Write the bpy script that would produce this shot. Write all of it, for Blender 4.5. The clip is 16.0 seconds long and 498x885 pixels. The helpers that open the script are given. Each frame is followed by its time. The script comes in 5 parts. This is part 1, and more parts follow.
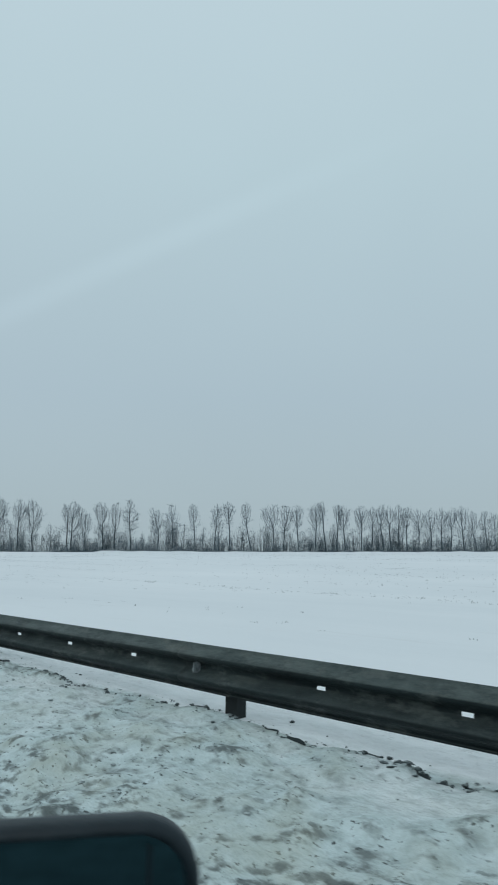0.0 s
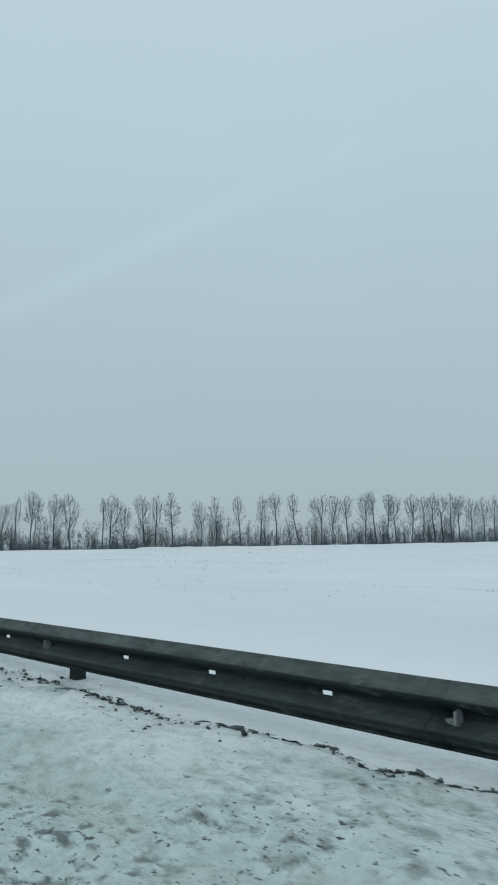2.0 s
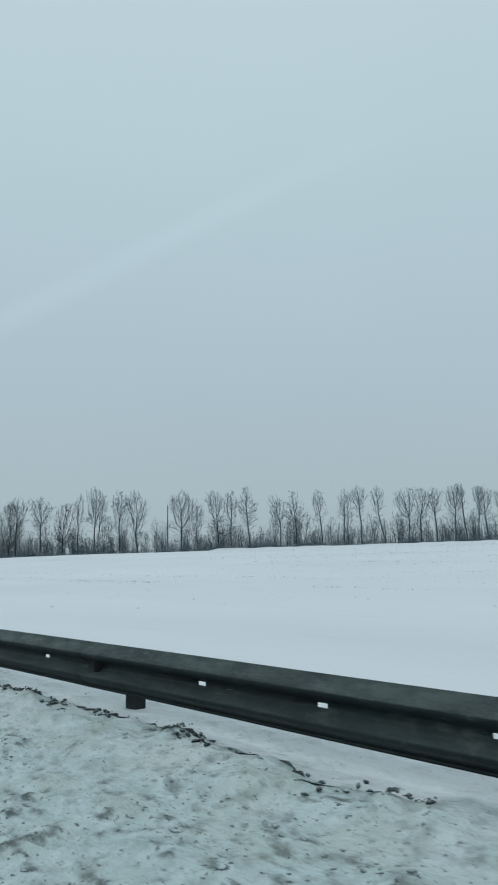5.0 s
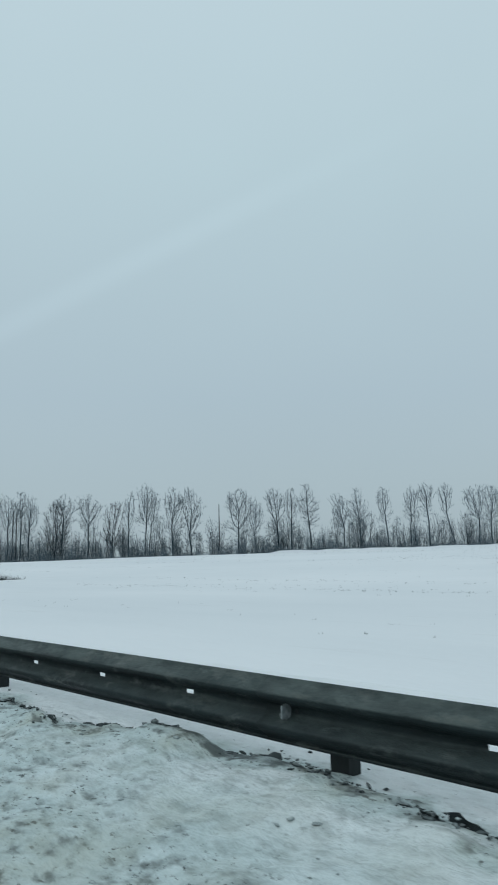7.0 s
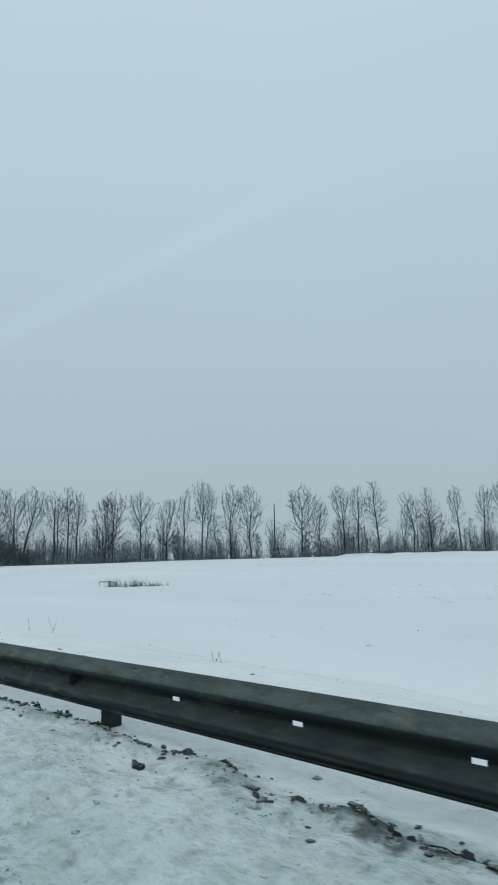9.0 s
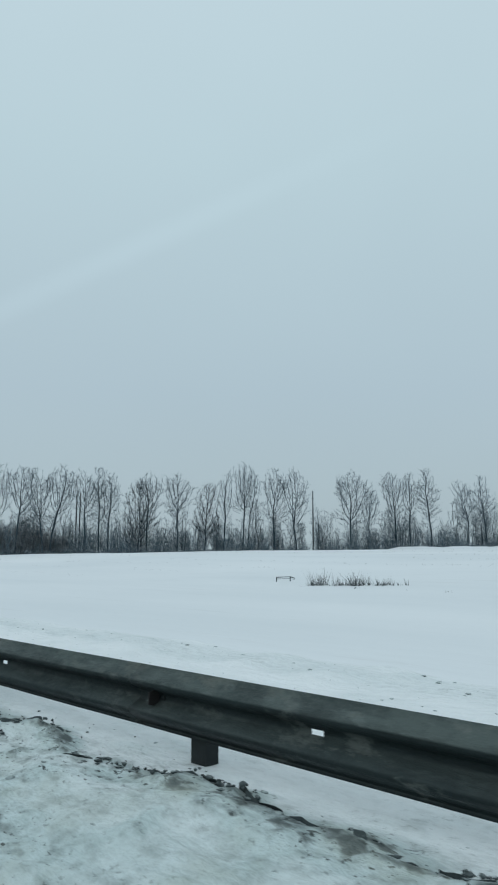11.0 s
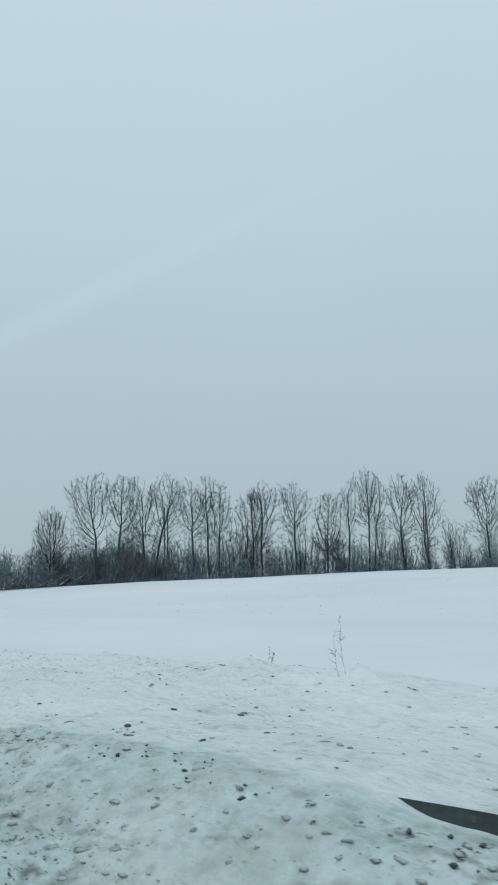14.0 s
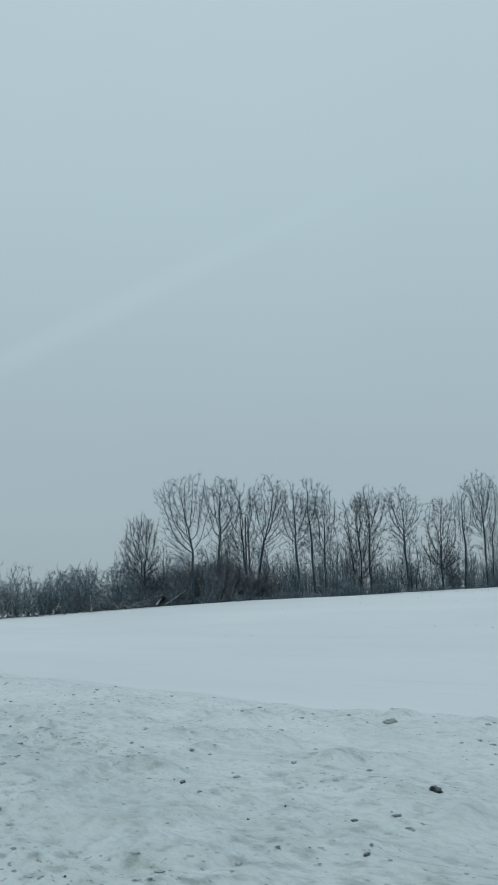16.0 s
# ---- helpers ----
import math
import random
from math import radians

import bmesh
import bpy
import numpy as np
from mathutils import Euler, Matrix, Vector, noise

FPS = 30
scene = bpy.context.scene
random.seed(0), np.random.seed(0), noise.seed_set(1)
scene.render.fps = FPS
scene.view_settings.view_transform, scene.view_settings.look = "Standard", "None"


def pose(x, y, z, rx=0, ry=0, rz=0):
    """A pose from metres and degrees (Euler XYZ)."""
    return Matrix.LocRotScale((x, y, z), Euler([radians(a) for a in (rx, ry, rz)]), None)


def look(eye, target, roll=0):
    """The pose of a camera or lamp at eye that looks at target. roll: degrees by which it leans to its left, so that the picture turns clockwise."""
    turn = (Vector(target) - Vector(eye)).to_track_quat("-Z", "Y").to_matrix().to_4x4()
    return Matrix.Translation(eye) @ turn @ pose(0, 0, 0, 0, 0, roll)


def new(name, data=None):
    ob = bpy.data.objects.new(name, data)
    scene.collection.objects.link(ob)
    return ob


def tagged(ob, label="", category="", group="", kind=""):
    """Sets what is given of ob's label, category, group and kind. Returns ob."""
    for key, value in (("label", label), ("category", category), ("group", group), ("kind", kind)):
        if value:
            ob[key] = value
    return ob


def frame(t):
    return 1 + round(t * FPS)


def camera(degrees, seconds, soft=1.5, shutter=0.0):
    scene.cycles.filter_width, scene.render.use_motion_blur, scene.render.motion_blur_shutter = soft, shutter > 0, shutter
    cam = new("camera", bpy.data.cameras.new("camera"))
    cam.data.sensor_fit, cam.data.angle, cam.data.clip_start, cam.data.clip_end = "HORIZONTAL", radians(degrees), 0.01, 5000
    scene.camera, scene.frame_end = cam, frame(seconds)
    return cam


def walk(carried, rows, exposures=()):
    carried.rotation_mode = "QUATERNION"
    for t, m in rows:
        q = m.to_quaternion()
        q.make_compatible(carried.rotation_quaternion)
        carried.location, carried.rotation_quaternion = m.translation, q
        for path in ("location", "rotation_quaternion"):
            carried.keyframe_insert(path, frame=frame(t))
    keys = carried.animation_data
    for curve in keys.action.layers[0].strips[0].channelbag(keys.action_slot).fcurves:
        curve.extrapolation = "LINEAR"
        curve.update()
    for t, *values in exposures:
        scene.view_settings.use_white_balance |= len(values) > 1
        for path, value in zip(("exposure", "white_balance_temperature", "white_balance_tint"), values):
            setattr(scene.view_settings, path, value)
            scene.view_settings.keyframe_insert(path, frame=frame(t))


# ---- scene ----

# A phone camera looks out of the side of a car that drives along -X; the guardrail and a snowy field lie to +Y.
cam = camera(38.0, 16.0, soft=1.9, shutter=0.022)
# seconds, x, y, z, yaw, pitch up, roll
ROWS = [
    (0.0, 2.032, 0.0, 1.388, 46.031, 9.041, -0.8), (0.5, -5.603, 0.099, 1.403, 46.171, 8.85, 0.046),
    (1.0, -13.172, 0.178, 1.399, 46.103, 8.558, -0.173), (1.5, -20.711, 0.254, 1.396, 46.19, 8.527, 0.46),
    (2.0, -28.236, 0.309, 1.384, 46.286, 8.594, 0.264), (2.5, -35.736, 0.368, 1.385, 46.564, 8.837, 0.29),
    (3.0, -43.273, 0.423, 1.385, 46.721, 8.418, 0.56), (3.5, -50.805, 0.469, 1.389, 46.748, 8.376, 0.394),
    (4.0, -58.35, 0.509, 1.394, 46.765, 8.428, 0.712), (6.5, -95.882, 0.723, 1.374, 47.062, 9.065, 1.495),
    (7.0, -103.413, 0.76, 1.381, 47.291, 9.048, 1.322), (7.5, -110.937, 0.783, 1.381, 47.293, 9.109, 0.829),
    (8.0, -118.448, 0.803, 1.392, 47.331, 9.347, 0.631), (8.5, -125.914, 0.832, 1.4, 47.588, 9.248, 1.981),
    (9.0, -133.389, 0.856, 1.387, 47.418, 9.423, 0.974), (9.5, -140.796, 0.901, 1.392, 47.727, 9.92, 1.514),
    (12.0, -177.504, 1.011, 1.346, 44.194, 8.565, -0.928), (12.5, -184.879, 1.003, 1.334, 44.408, 10.254, -0.365),
    (13.0, -192.28, 1.002, 1.337, 45.204, 9.75, 0.722), (13.5, -199.71, 1.003, 1.359, 45.353, 10.205, 1.187),
    (14.0, -206.991, 1.007, 1.374, 45.462, 10.733, 1.612), (14.5, -214.202, 1.03, 1.38, 45.607, 11.327, 2.486),
    (15.0, -221.401, 1.081, 1.381, 45.45, 11.761, 1.705), (15.5, -228.643, 1.17, 1.381, 45.743, 12.202, 2.509),
    (16.0, -235.909, 1.28, 1.38, 45.849, 12.407, 2.022),
]
walk(cam, [(t, pose(x, y, z, 90 + pitch, roll, yaw)) for t, x, y, z, yaw, pitch, roll in ROWS],
     exposures=[(0.0, 0.0), (9.7, 0.03), (12.0, 0.08), (14.0, 0.09), (14.5, 0.0), (15.0, -0.07), (16.0, -0.14)])

# ---- sky and light: an even winter overcast ----
SUN_UP, SUN_ROUND = radians(28), radians(200)
world = bpy.data.worlds.new("overcast_sky")
scene.world = world
world.use_nodes = True
wn, wl = world.node_tree.nodes, world.node_tree.links
background = wn["Background"]
background.inputs["Strength"].default_value = 1.0
sky = wn.new("ShaderNodeTexSky")
sky.sky_type, sky.sun_disc, sky.sun_elevation, sky.sun_rotation = "NISHITA", False, SUN_UP, SUN_ROUND
sky.dust_density = 6.0
dim = wn.new("ShaderNodeVectorMath")
dim.operation, dim.inputs["Scale"].default_value = "SCALE", 0.08
wl.new(sky.outputs["Color"], dim.inputs[0])
where = wn.new("ShaderNodeTexCoord")
split = wn.new("ShaderNodeSeparateXYZ")
wl.new(where.outputs["Generated"], split.inputs[0])
cloud = wn.new("ShaderNodeValToRGB")
wl.new(split.outputs["Z"], cloud.inputs["Fac"])
stops = [(0.0, (0.40, 0.50, 0.54)), (0.22, (0.425, 0.545, 0.615)), (0.50, (0.49, 0.635, 0.695)), (0.75, (0.55, 0.69, 0.755)), (1.0, (0.63, 0.76, 0.83))]
while len(cloud.color_ramp.elements) < len(stops):
    cloud.color_ramp.elements.new(0.5)
for e, (p, c) in zip(cloud.color_ramp.elements, stops):
    e.position, e.color = p, (*c, 1)
drift = wn.new("ShaderNodeTexNoise")
drift.inputs["Scale"].default_value, drift.inputs["Detail"].default_value = 2.2, 3.0
wl.new(where.outputs["Generated"], drift.inputs["Vector"])
soft_cloud = wn.new("ShaderNodeMapRange")
soft_cloud.inputs["To Min"].default_value, soft_cloud.inputs["To Max"].default_value = 0.965, 1.035
wl.new(drift.outputs["Fac"], soft_cloud.inputs["Value"])
cloudy = wn.new("ShaderNodeVectorMath")
cloudy.operation = "SCALE"
wl.new(cloud.outputs["Color"], cloudy.inputs[0])
# one long thin paler streak across the lower sky
across = wn.new("ShaderNodeVectorMath")
across.operation = "DOT_PRODUCT"
across.inputs[1].default_value = (-0.022, 0.585, -0.811)
wl.new(where.outputs["Generated"], across.inputs[0])
off_line = wn.new("ShaderNodeMath")
off_line.operation = "ABSOLUTE"
wl.new(across.outputs["Value"], off_line.inputs[0])
sky_streak = wn.new("ShaderNodeMapRange")
sky_streak.interpolation_type = "SMOOTHSTEP"
for socket, value in (("From Min", 0.0), ("From Max", 0.026), ("To Min", 0.045), ("To Max", 0.0)):
    sky_streak.inputs[socket].default_value = value
wl.new(off_line.outputs[0], sky_streak.inputs["Value"])
low_only = wn.new("ShaderNodeMapRange")
low_only.interpolation_type = "SMOOTHSTEP"
for socket, value in (("From Min", 0.40), ("From Max", 0.56), ("To Min", 1.0), ("To Max", 0.0)):
    low_only.inputs[socket].default_value = value
wl.new(split.outputs["Z"], low_only.inputs["Value"])
faint = wn.new("ShaderNodeMath")
faint.operation = "MULTIPLY"
wl.new(sky_streak.outputs["Result"], faint.inputs[0])
wl.new(low_only.outputs["Result"], faint.inputs[1])
lighter = wn.new("ShaderNodeMath")
wl.new(soft_cloud.outputs["Result"], lighter.inputs[0])
wl.new(faint.outputs[0], lighter.inputs[1])
wl.new(lighter.outputs[0], cloudy.inputs["Scale"])
both = wn.new("ShaderNodeMix")
both.data_type = "RGBA"
both.inputs["Factor"].default_value = 0.93
wl.new(dim.outputs["Vector"], both.inputs["A"])
wl.new(cloudy.outputs["Vector"], both.inputs["B"])
wl.new(both.outputs["Result"], background.inputs["Color"])

sun = new("sun", bpy.data.lights.new("sun", "SUN"))
sun.data.energy, sun.data.angle, sun.data.color = 0.5, radians(40), (0.86, 0.95, 1.0)
sun.matrix_world = look((-60, -80, 90), (-100, 20, 0))

# ---- materials ----
def material(name, rough=0.8, metal=0.0):
    m = bpy.data.materials.new(name)
    m.use_nodes = True
    b = m.node_tree.nodes["Principled BSDF"]
    b.inputs["Roughness"].default_value, b.inputs["Metallic"].default_value = rough, metal
    return m, m.node_tree.nodes, m.node_tree.links, b


def noise_of(n, l, scale, detail=5.0, stretch=None, rough=0.55, coords="Position"):
    """Noise in metres, by world place (or by the object's own coordinates)."""
    if coords == "Position":
        src = n.new("ShaderNodeNewGeometry").outputs["Position"]
    else:
        src = n.new("ShaderNodeTexCoord").outputs["Object"]
    if stretch:
        mp = n.new("ShaderNodeMapping")
        mp.inputs["Scale"].default_value = stretch
        l.new(src, mp.inputs["Vector"])
        src = mp.outputs["Vector"]
    t = n.new("ShaderNodeTexNoise")
    t.inputs["Scale"].default_value, t.inputs["Detail"].default_value, t.inputs["Roughness"].default_value = scale, detail, rough
    l.new(src, t.inputs["Vector"])
    return t.outputs["Fac"]


def ramp(n, l, fac, *points):
    r = n.new("ShaderNodeValToRGB")
    while len(r.color_ramp.elements) < len(points):
        r.color_ramp.elements.new(0.5)
    for e, (p, c) in zip(r.color_ramp.elements, points):
        e.position = p
        e.color = (*c, 1) if isinstance(c, tuple) else (c, c, c, 1)
    l.new(fac, r.inputs["Fac"])
    return r.outputs["Color"]


def mixed(n, l, fac, a, b, kind="MIX"):
    m = n.new("ShaderNodeMix")
    m.data_type, m.blend_type = "RGBA", kind
    for sock, v in ((m.inputs["Factor"], fac), (m.inputs["A"], a), (m.inputs["B"], b)):
        if isinstance(v, bpy.types.NodeSocket):
            l.new(v, sock)
        elif isinstance(v, tuple):
            sock.default_value = (*v, 1)
        else:
            sock.default_value = v
    return m.outputs["Result"]


def maths(n, l, op, a, b=None, clamp=False):
    m = n.new("ShaderNodeMath")
    m.operation, m.use_clamp = op, clamp
    for i, v in enumerate((a, b)):
        if isinstance(v, bpy.types.NodeSocket):
            l.new(v, m.inputs[i])
        elif v is not None:
            m.inputs[i].default_value = v
    return m.outputs[0]


def bump(n, l, b, height, distance, strength=1.0):
    k = n.new("ShaderNodeBump")
    k.inputs["Distance"].default_value, k.inputs["Strength"].default_value = distance, strength
    l.new(height, k.inputs["Height"])
    l.new(k.outputs["Normal"], b.inputs["Normal"])


def snow_field_material():
    m, n, l, b = material("field_snow", 0.85)
    broad = noise_of(n, l, 0.03, 4.0, (1.0, 2.5, 1.0))
    colour = ramp(n, l, broad, (0.3, (0.71, 0.73, 0.745)), (0.7, (0.79, 0.80, 0.81)))
    streak = noise_of(n, l, 0.5, 6.0, (0.25, 1.6, 1.0), 0.7)
    earth = ramp(n, l, streak, (0.60, 0.0), (0.76, 0.45))
    b_in = mixed(n, l, earth, colour, (0.62, 0.62, 0.62))
    l.new(b_in, b.inputs["Base Color"])
    bump(n, l, b, noise_of(n, l, 1.2, 6.0, (0.5, 1.3, 1.0)), 0.08, 0.6)
    b.inputs["Specular IOR Level"].default_value = 0.2
    return m


def snow_verge_material():
    """Ploughed snow: clean where it lay untouched, grey and gritty where the road's slush was thrown on it."""
    m, n, l, b = material("verge_snow", 0.8)
    at = n.new("ShaderNodeAttribute")
    at.attribute_name = "dirt_shade"
    grit = noise_of(n, l, 9.0, 7.0, None, 0.68)
    fine = noise_of(n, l, 27.0, 4.0, (0.8, 1.2, 1.0), 0.6)
    blotch = noise_of(n, l, 1.3, 6.0, (0.7, 1.2, 1.0), 0.62)
    clean = ramp(n, l, blotch, (0.3, (0.76, 0.78, 0.785)), (0.7, (0.845, 0.855, 0.86)))
    grey = ramp(n, l, grit, (0.30, (0.37, 0.435, 0.43)), (0.50, (0.485, 0.565, 0.562)), (0.70, (0.575, 0.655, 0.66)))
    amount = maths(n, l, "MULTIPLY", at.outputs["Fac"], ramp(n, l, blotch, (0.3, 1.25), (0.75, 0.75)), True)
    c = mixed(n, l, amount, clean, grey)
    lump = noise_of(n, l, 10.0, 4.0, (0.75, 1.2, 1.0), 0.55)
    patch = ramp(n, l, noise_of(n, l, 0.9, 4.0, (0.6, 1.3, 1.0)), (0.44, 0.0), (0.62, 1.0))
    heavy = maths(n, l, "MULTIPLY", maths(n, l, "SUBTRACT", at.outputs["Fac"], 0.9, True), 0.9)
    patch = maths(n, l, "ADD", patch, heavy, True)
    # dark blotches paint the shade of the rough snow's hollows, mixed with grit
    shade_smudge = maths(n, l, "MULTIPLY", ramp(n, l, lump, (0.50, 0.0), (0.70, 1.0)), maths(n, l, "ADD", maths(n, l, "MULTIPLY", patch, 0.55), 0.40))
    shade_smudge = maths(n, l, "MULTIPLY", shade_smudge, maths(n, l, "MULTIPLY", at.outputs["Fac"], 1.25), True)
    c = mixed(n, l, shade_smudge, c, (0.20, 0.23, 0.225))
    speck = maths(n, l, "MULTIPLY", ramp(n, l, fine, (0.60, 0.0), (0.67, 1.0)), maths(n, l, "ADD", maths(n, l, "MULTIPLY", patch, 0.85), 0.24))
    speck = maths(n, l, "MULTIPLY", speck, maths(n, l, "MULTIPLY", at.outputs["Fac"], 1.2), True)
    c = mixed(n, l, speck, c, (0.075, 0.088, 0.088))
    brown = maths(n, l, "MULTIPLY", ramp(n, l, noise_of(n, l, 2.7, 4.0), (0.44, 0.0), (0.68, 0.45)), maths(n, l, "SUBTRACT", at.outputs["Fac"], 0.25, True), True)
    c = mixed(n, l, brown, c, (0.40, 0.42, 0.345))
    # darkest blots: heavy dirt, and the shade under the ridge's crust painted in
    dark_blots = maths(n, l, "ADD", maths(n, l, "MULTIPLY", at.outputs["Fac"], 0.45), maths(n, l, "MULTIPLY", maths(n, l, "SUBTRACT", lump, 0.5), 1.3))
    dark_blots = ramp(n, l, dark_blots, (0.66, 0.0), (0.98, 0.78))
    c = mixed(n, l, dark_blots, c, (0.085, 0.102, 0.102))
    l.new(c, b.inputs["Base Color"])
    h = maths(n, l, "ADD", maths(n, l, "MULTIPLY", grit, 0.28), maths(n, l, "ADD", maths(n, l, "MULTIPLY", fine, 0.07), maths(n, l, "MULTIPLY", lump, 1.1)))
    bump(n, l, b, h, 0.07, 0.6)
    b.inputs["Specular IOR Level"].default_value = 0.25
    return m


def clod_material(name, dark, light, dusted):
    """Frozen slush: dark where it broke, its upper side dusted with dirty snow."""
    m, n, l, b = material(name, 0.8)
    rand = n.new("ShaderNodeNewGeometry").outputs["Random Per Island"]
    grain = noise_of(n, l, 18.0, 5.0)
    base = ramp(n, l, rand, (0.0, dark), (1.0, light))
    up = n.new("ShaderNodeSeparateXYZ")
    l.new(n.new("ShaderNodeNewGeometry").outputs["Normal"], up.inputs[0])
    top = maths(n, l, "MULTIPLY", ramp(n, l, up.outputs["Z"], (0.15, 0.0), (0.70, dusted)), ramp(n, l, grain, (0.42, 0.1), (0.56, 1.0)))
    c = mixed(n, l, top, base, (0.47, 0.53, 0.525))
    l.new(c, b.inputs["Base Color"])
    bump(n, l, b, grain, 0.03)
    b.inputs["Specular IOR Level"].default_value = 0.2
    return m


def rail_material():
    """Galvanised steel under years of road grime."""
    m, n, l, b = material("grimy_galvanised_steel", 0.7, 0.1)
    grime = noise_of(n, l, 2.6, 7.0, (0.7, 1.5, 3.0), 0.62)
    stain = noise_of(n, l, 0.8, 4.0, (0.5, 1.0, 1.0))
    c = ramp(n, l, grime, (0.34, (0.0045, 0.0095, 0.0105)), (0.54, (0.0115, 0.0205, 0.022)), (0.80, (0.028, 0.043, 0.045)))
    c = mixed(n, l, ramp(n, l, stain, (0.52, 0.0), (0.72, 0.3)), c, (0.028, 0.040, 0.040))
    up = n.new("ShaderNodeSeparateXYZ")
    l.new(n.new("ShaderNodeNewGeometry").outputs["Normal"], up.inputs[0])
    crusty = noise_of(n, l, 7.0, 6.0, (0.55, 1.0, 1.3), 0.68)
    facing = ramp(n, l, up.outputs["Z"], (0.05, 0.0), (0.45, 1.0))
    # dust thins below the upper crest, painting in part of that crest's shade
    place = n.new("ShaderNodeSeparateXYZ")
    l.new(n.new("ShaderNodeNewGeometry").outputs["Position"], place.inputs[0])
    facing = maths(n, l, "MULTIPLY", facing, ramp(n, l, place.outputs["Z"], (0.59, 0.42), (0.65, 1.0)))
    dust = maths(n, l, "MULTIPLY", facing, ramp(n, l, crusty, (0.36, 0.30), (0.60, 0.85)))
    c = mixed(n, l, dust, c, (0.090, 0.113, 0.107))
    rime = maths(n, l, "MULTIPLY", facing, ramp(n, l, noise_of(n, l, 12.0, 5.0, (0.5, 1.0, 1.3), 0.7), (0.58, 0.0), (0.68, 0.32)))
    clot = maths(n, l, "MULTIPLY", facing, ramp(n, l, noise_of(n, l, 3.2, 5.0, (0.7, 1.0, 1.3), 0.66), (0.56, 0.0), (0.66, 0.75)))
    c = mixed(n, l, clot, c, (0.118, 0.13, 0.117))
    c = mixed(n, l, rime, c, (0.17, 0.20, 0.195))
    stretch = ramp(n, l, noise_of(n, l, 0.16, 3.0, (1.0, 0.01, 0.01)), (0.42, 0.0), (0.56, 1.0))
    spatter = maths(n, l, "MULTIPLY", stretch, ramp(n, l, noise_of(n, l, 6.0, 6.0, (0.6, 1.0, 1.2), 0.7), (0.55, 0.0), (0.64, 0.65)))
    c = mixed(n, l, spatter, c, (0.13, 0.145, 0.135))
    b.inputs['Specular IOR Level'].default_value = 0.3
    l.new(c, b.inputs["Base Color"])
    l.new(ramp(n, l, grime, (0.3, 0.5), (0.7, 0.8)), b.inputs["Roughness"])
    bump(n, l, b, crusty, 0.035, 0.8)
    return m


def plain(name, colour, rough=0.7, metal=0.0, grain=20.0, spread=0.25):
    m, n, l, b = material(name, rough, metal)
    g = noise_of(n, l, grain, 5.0)
    lo, hi = tuple(c * (1 - spread) for c in colour), tuple(min(1.0, c * (1 + spread)) for c in colour)
    l.new(ramp(n, l, g, (0.3, lo), (0.7, hi)), b.inputs["Base Color"])
    bump(n, l, b, g, 0.004)
    return m


def bark_material(name, dark, light, snow=0.35):
    """Bark with snow caught on the upper sides."""
    m, n, l, b = material(name, 0.9)
    g = noise_of(n, l, 2.2, 6.0, (1.0, 1.0, 0.35))
    rand = n.new("ShaderNodeObjectInfo").outputs["Random"]
    c = ramp(n, l, g, (0.3, dark), (0.7, light))
    c = mixed(n, l, 0.35, c, ramp(n, l, rand, (0.0, dark), (1.0, light)))
    up = n.new("ShaderNodeSeparateXYZ")
    l.new(n.new("ShaderNodeNewGeometry").outputs["Normal"], up.inputs[0])
    caught = maths(n, l, "MULTIPLY", ramp(n, l, up.outputs["Z"], (0.35, 0.0), (0.8, snow)), ramp(n, l, g, (0.4, 0.3), (0.6, 1.0)))
    l.new(mixed(n, l, caught, c, (0.75, 0.78, 0.80)), b.inputs["Base Color"])
    b.inputs["Specular IOR Level"].default_value = 0.15
    return m


FIELD_SNOW, VERGE_SNOW = snow_field_material(), snow_verge_material()
CLOD = clod_material("frozen_slush", (0.15, 0.18, 0.18), (0.36, 0.41, 0.41), 0.95)
CRUST = clod_material("dirty_ice_crust", (0.014, 0.020, 0.021), (0.085, 0.105, 0.108), 0.4)
RAIL, POST = rail_material(), plain("weathered_post_steel", (0.009, 0.014, 0.015), 0.75, 0.1)
BLOCK = clod_material("dark_ice_block", (0.010, 0.014, 0.015), (0.035, 0.045, 0.047), 0.3)
RED = plain("red_reflector_plastic", (0.12, 0.008, 0.014), 0.45)
GREY_PLATE = plain("worn_grey_reflector", (0.20, 0.225, 0.23), 0.6, 0.0, 30.0, 0.5)
DULL_RED = plain("grime_covered_reflector", (0.016, 0.014, 0.014), 0.7)
PACKED = plain("packed_grey_snow", (0.16, 0.185, 0.185), 0.85, 0.0, 25.0, 0.35)
ASPHALT = plain("wet_slushy_asphalt", (0.09, 0.09, 0.09), 0.5, 0.0, 6.0, 0.5)
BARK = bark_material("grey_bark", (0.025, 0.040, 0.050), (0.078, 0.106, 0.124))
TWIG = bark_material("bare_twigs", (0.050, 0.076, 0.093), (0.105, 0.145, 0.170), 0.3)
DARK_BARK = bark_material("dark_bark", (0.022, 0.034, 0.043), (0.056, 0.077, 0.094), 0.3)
# paler, bluer wood for the far trees: distance haze put into the colour
HAZED_BARK = bark_material("hazed_bark", (0.045, 0.066, 0.080), (0.115, 0.15, 0.175), 0.4)
HAZED_TWIG = bark_material("hazed_twigs", (0.075, 0.108, 0.130), (0.14, 0.188, 0.22), 0.4)
BRUSH = bark_material("brown_brush", (0.070, 0.106, 0.130), (0.148, 0.205, 0.242), 0.5)
THICKET = bark_material("red_brown_brush", (0.082, 0.094, 0.102), (0.16, 0.178, 0.19), 0.35)
WEED = plain("pale_dead_stalks", (0.27, 0.275, 0.26), 0.9)
STRAW = plain("dry_stalks", (0.060, 0.070, 0.074), 0.9)
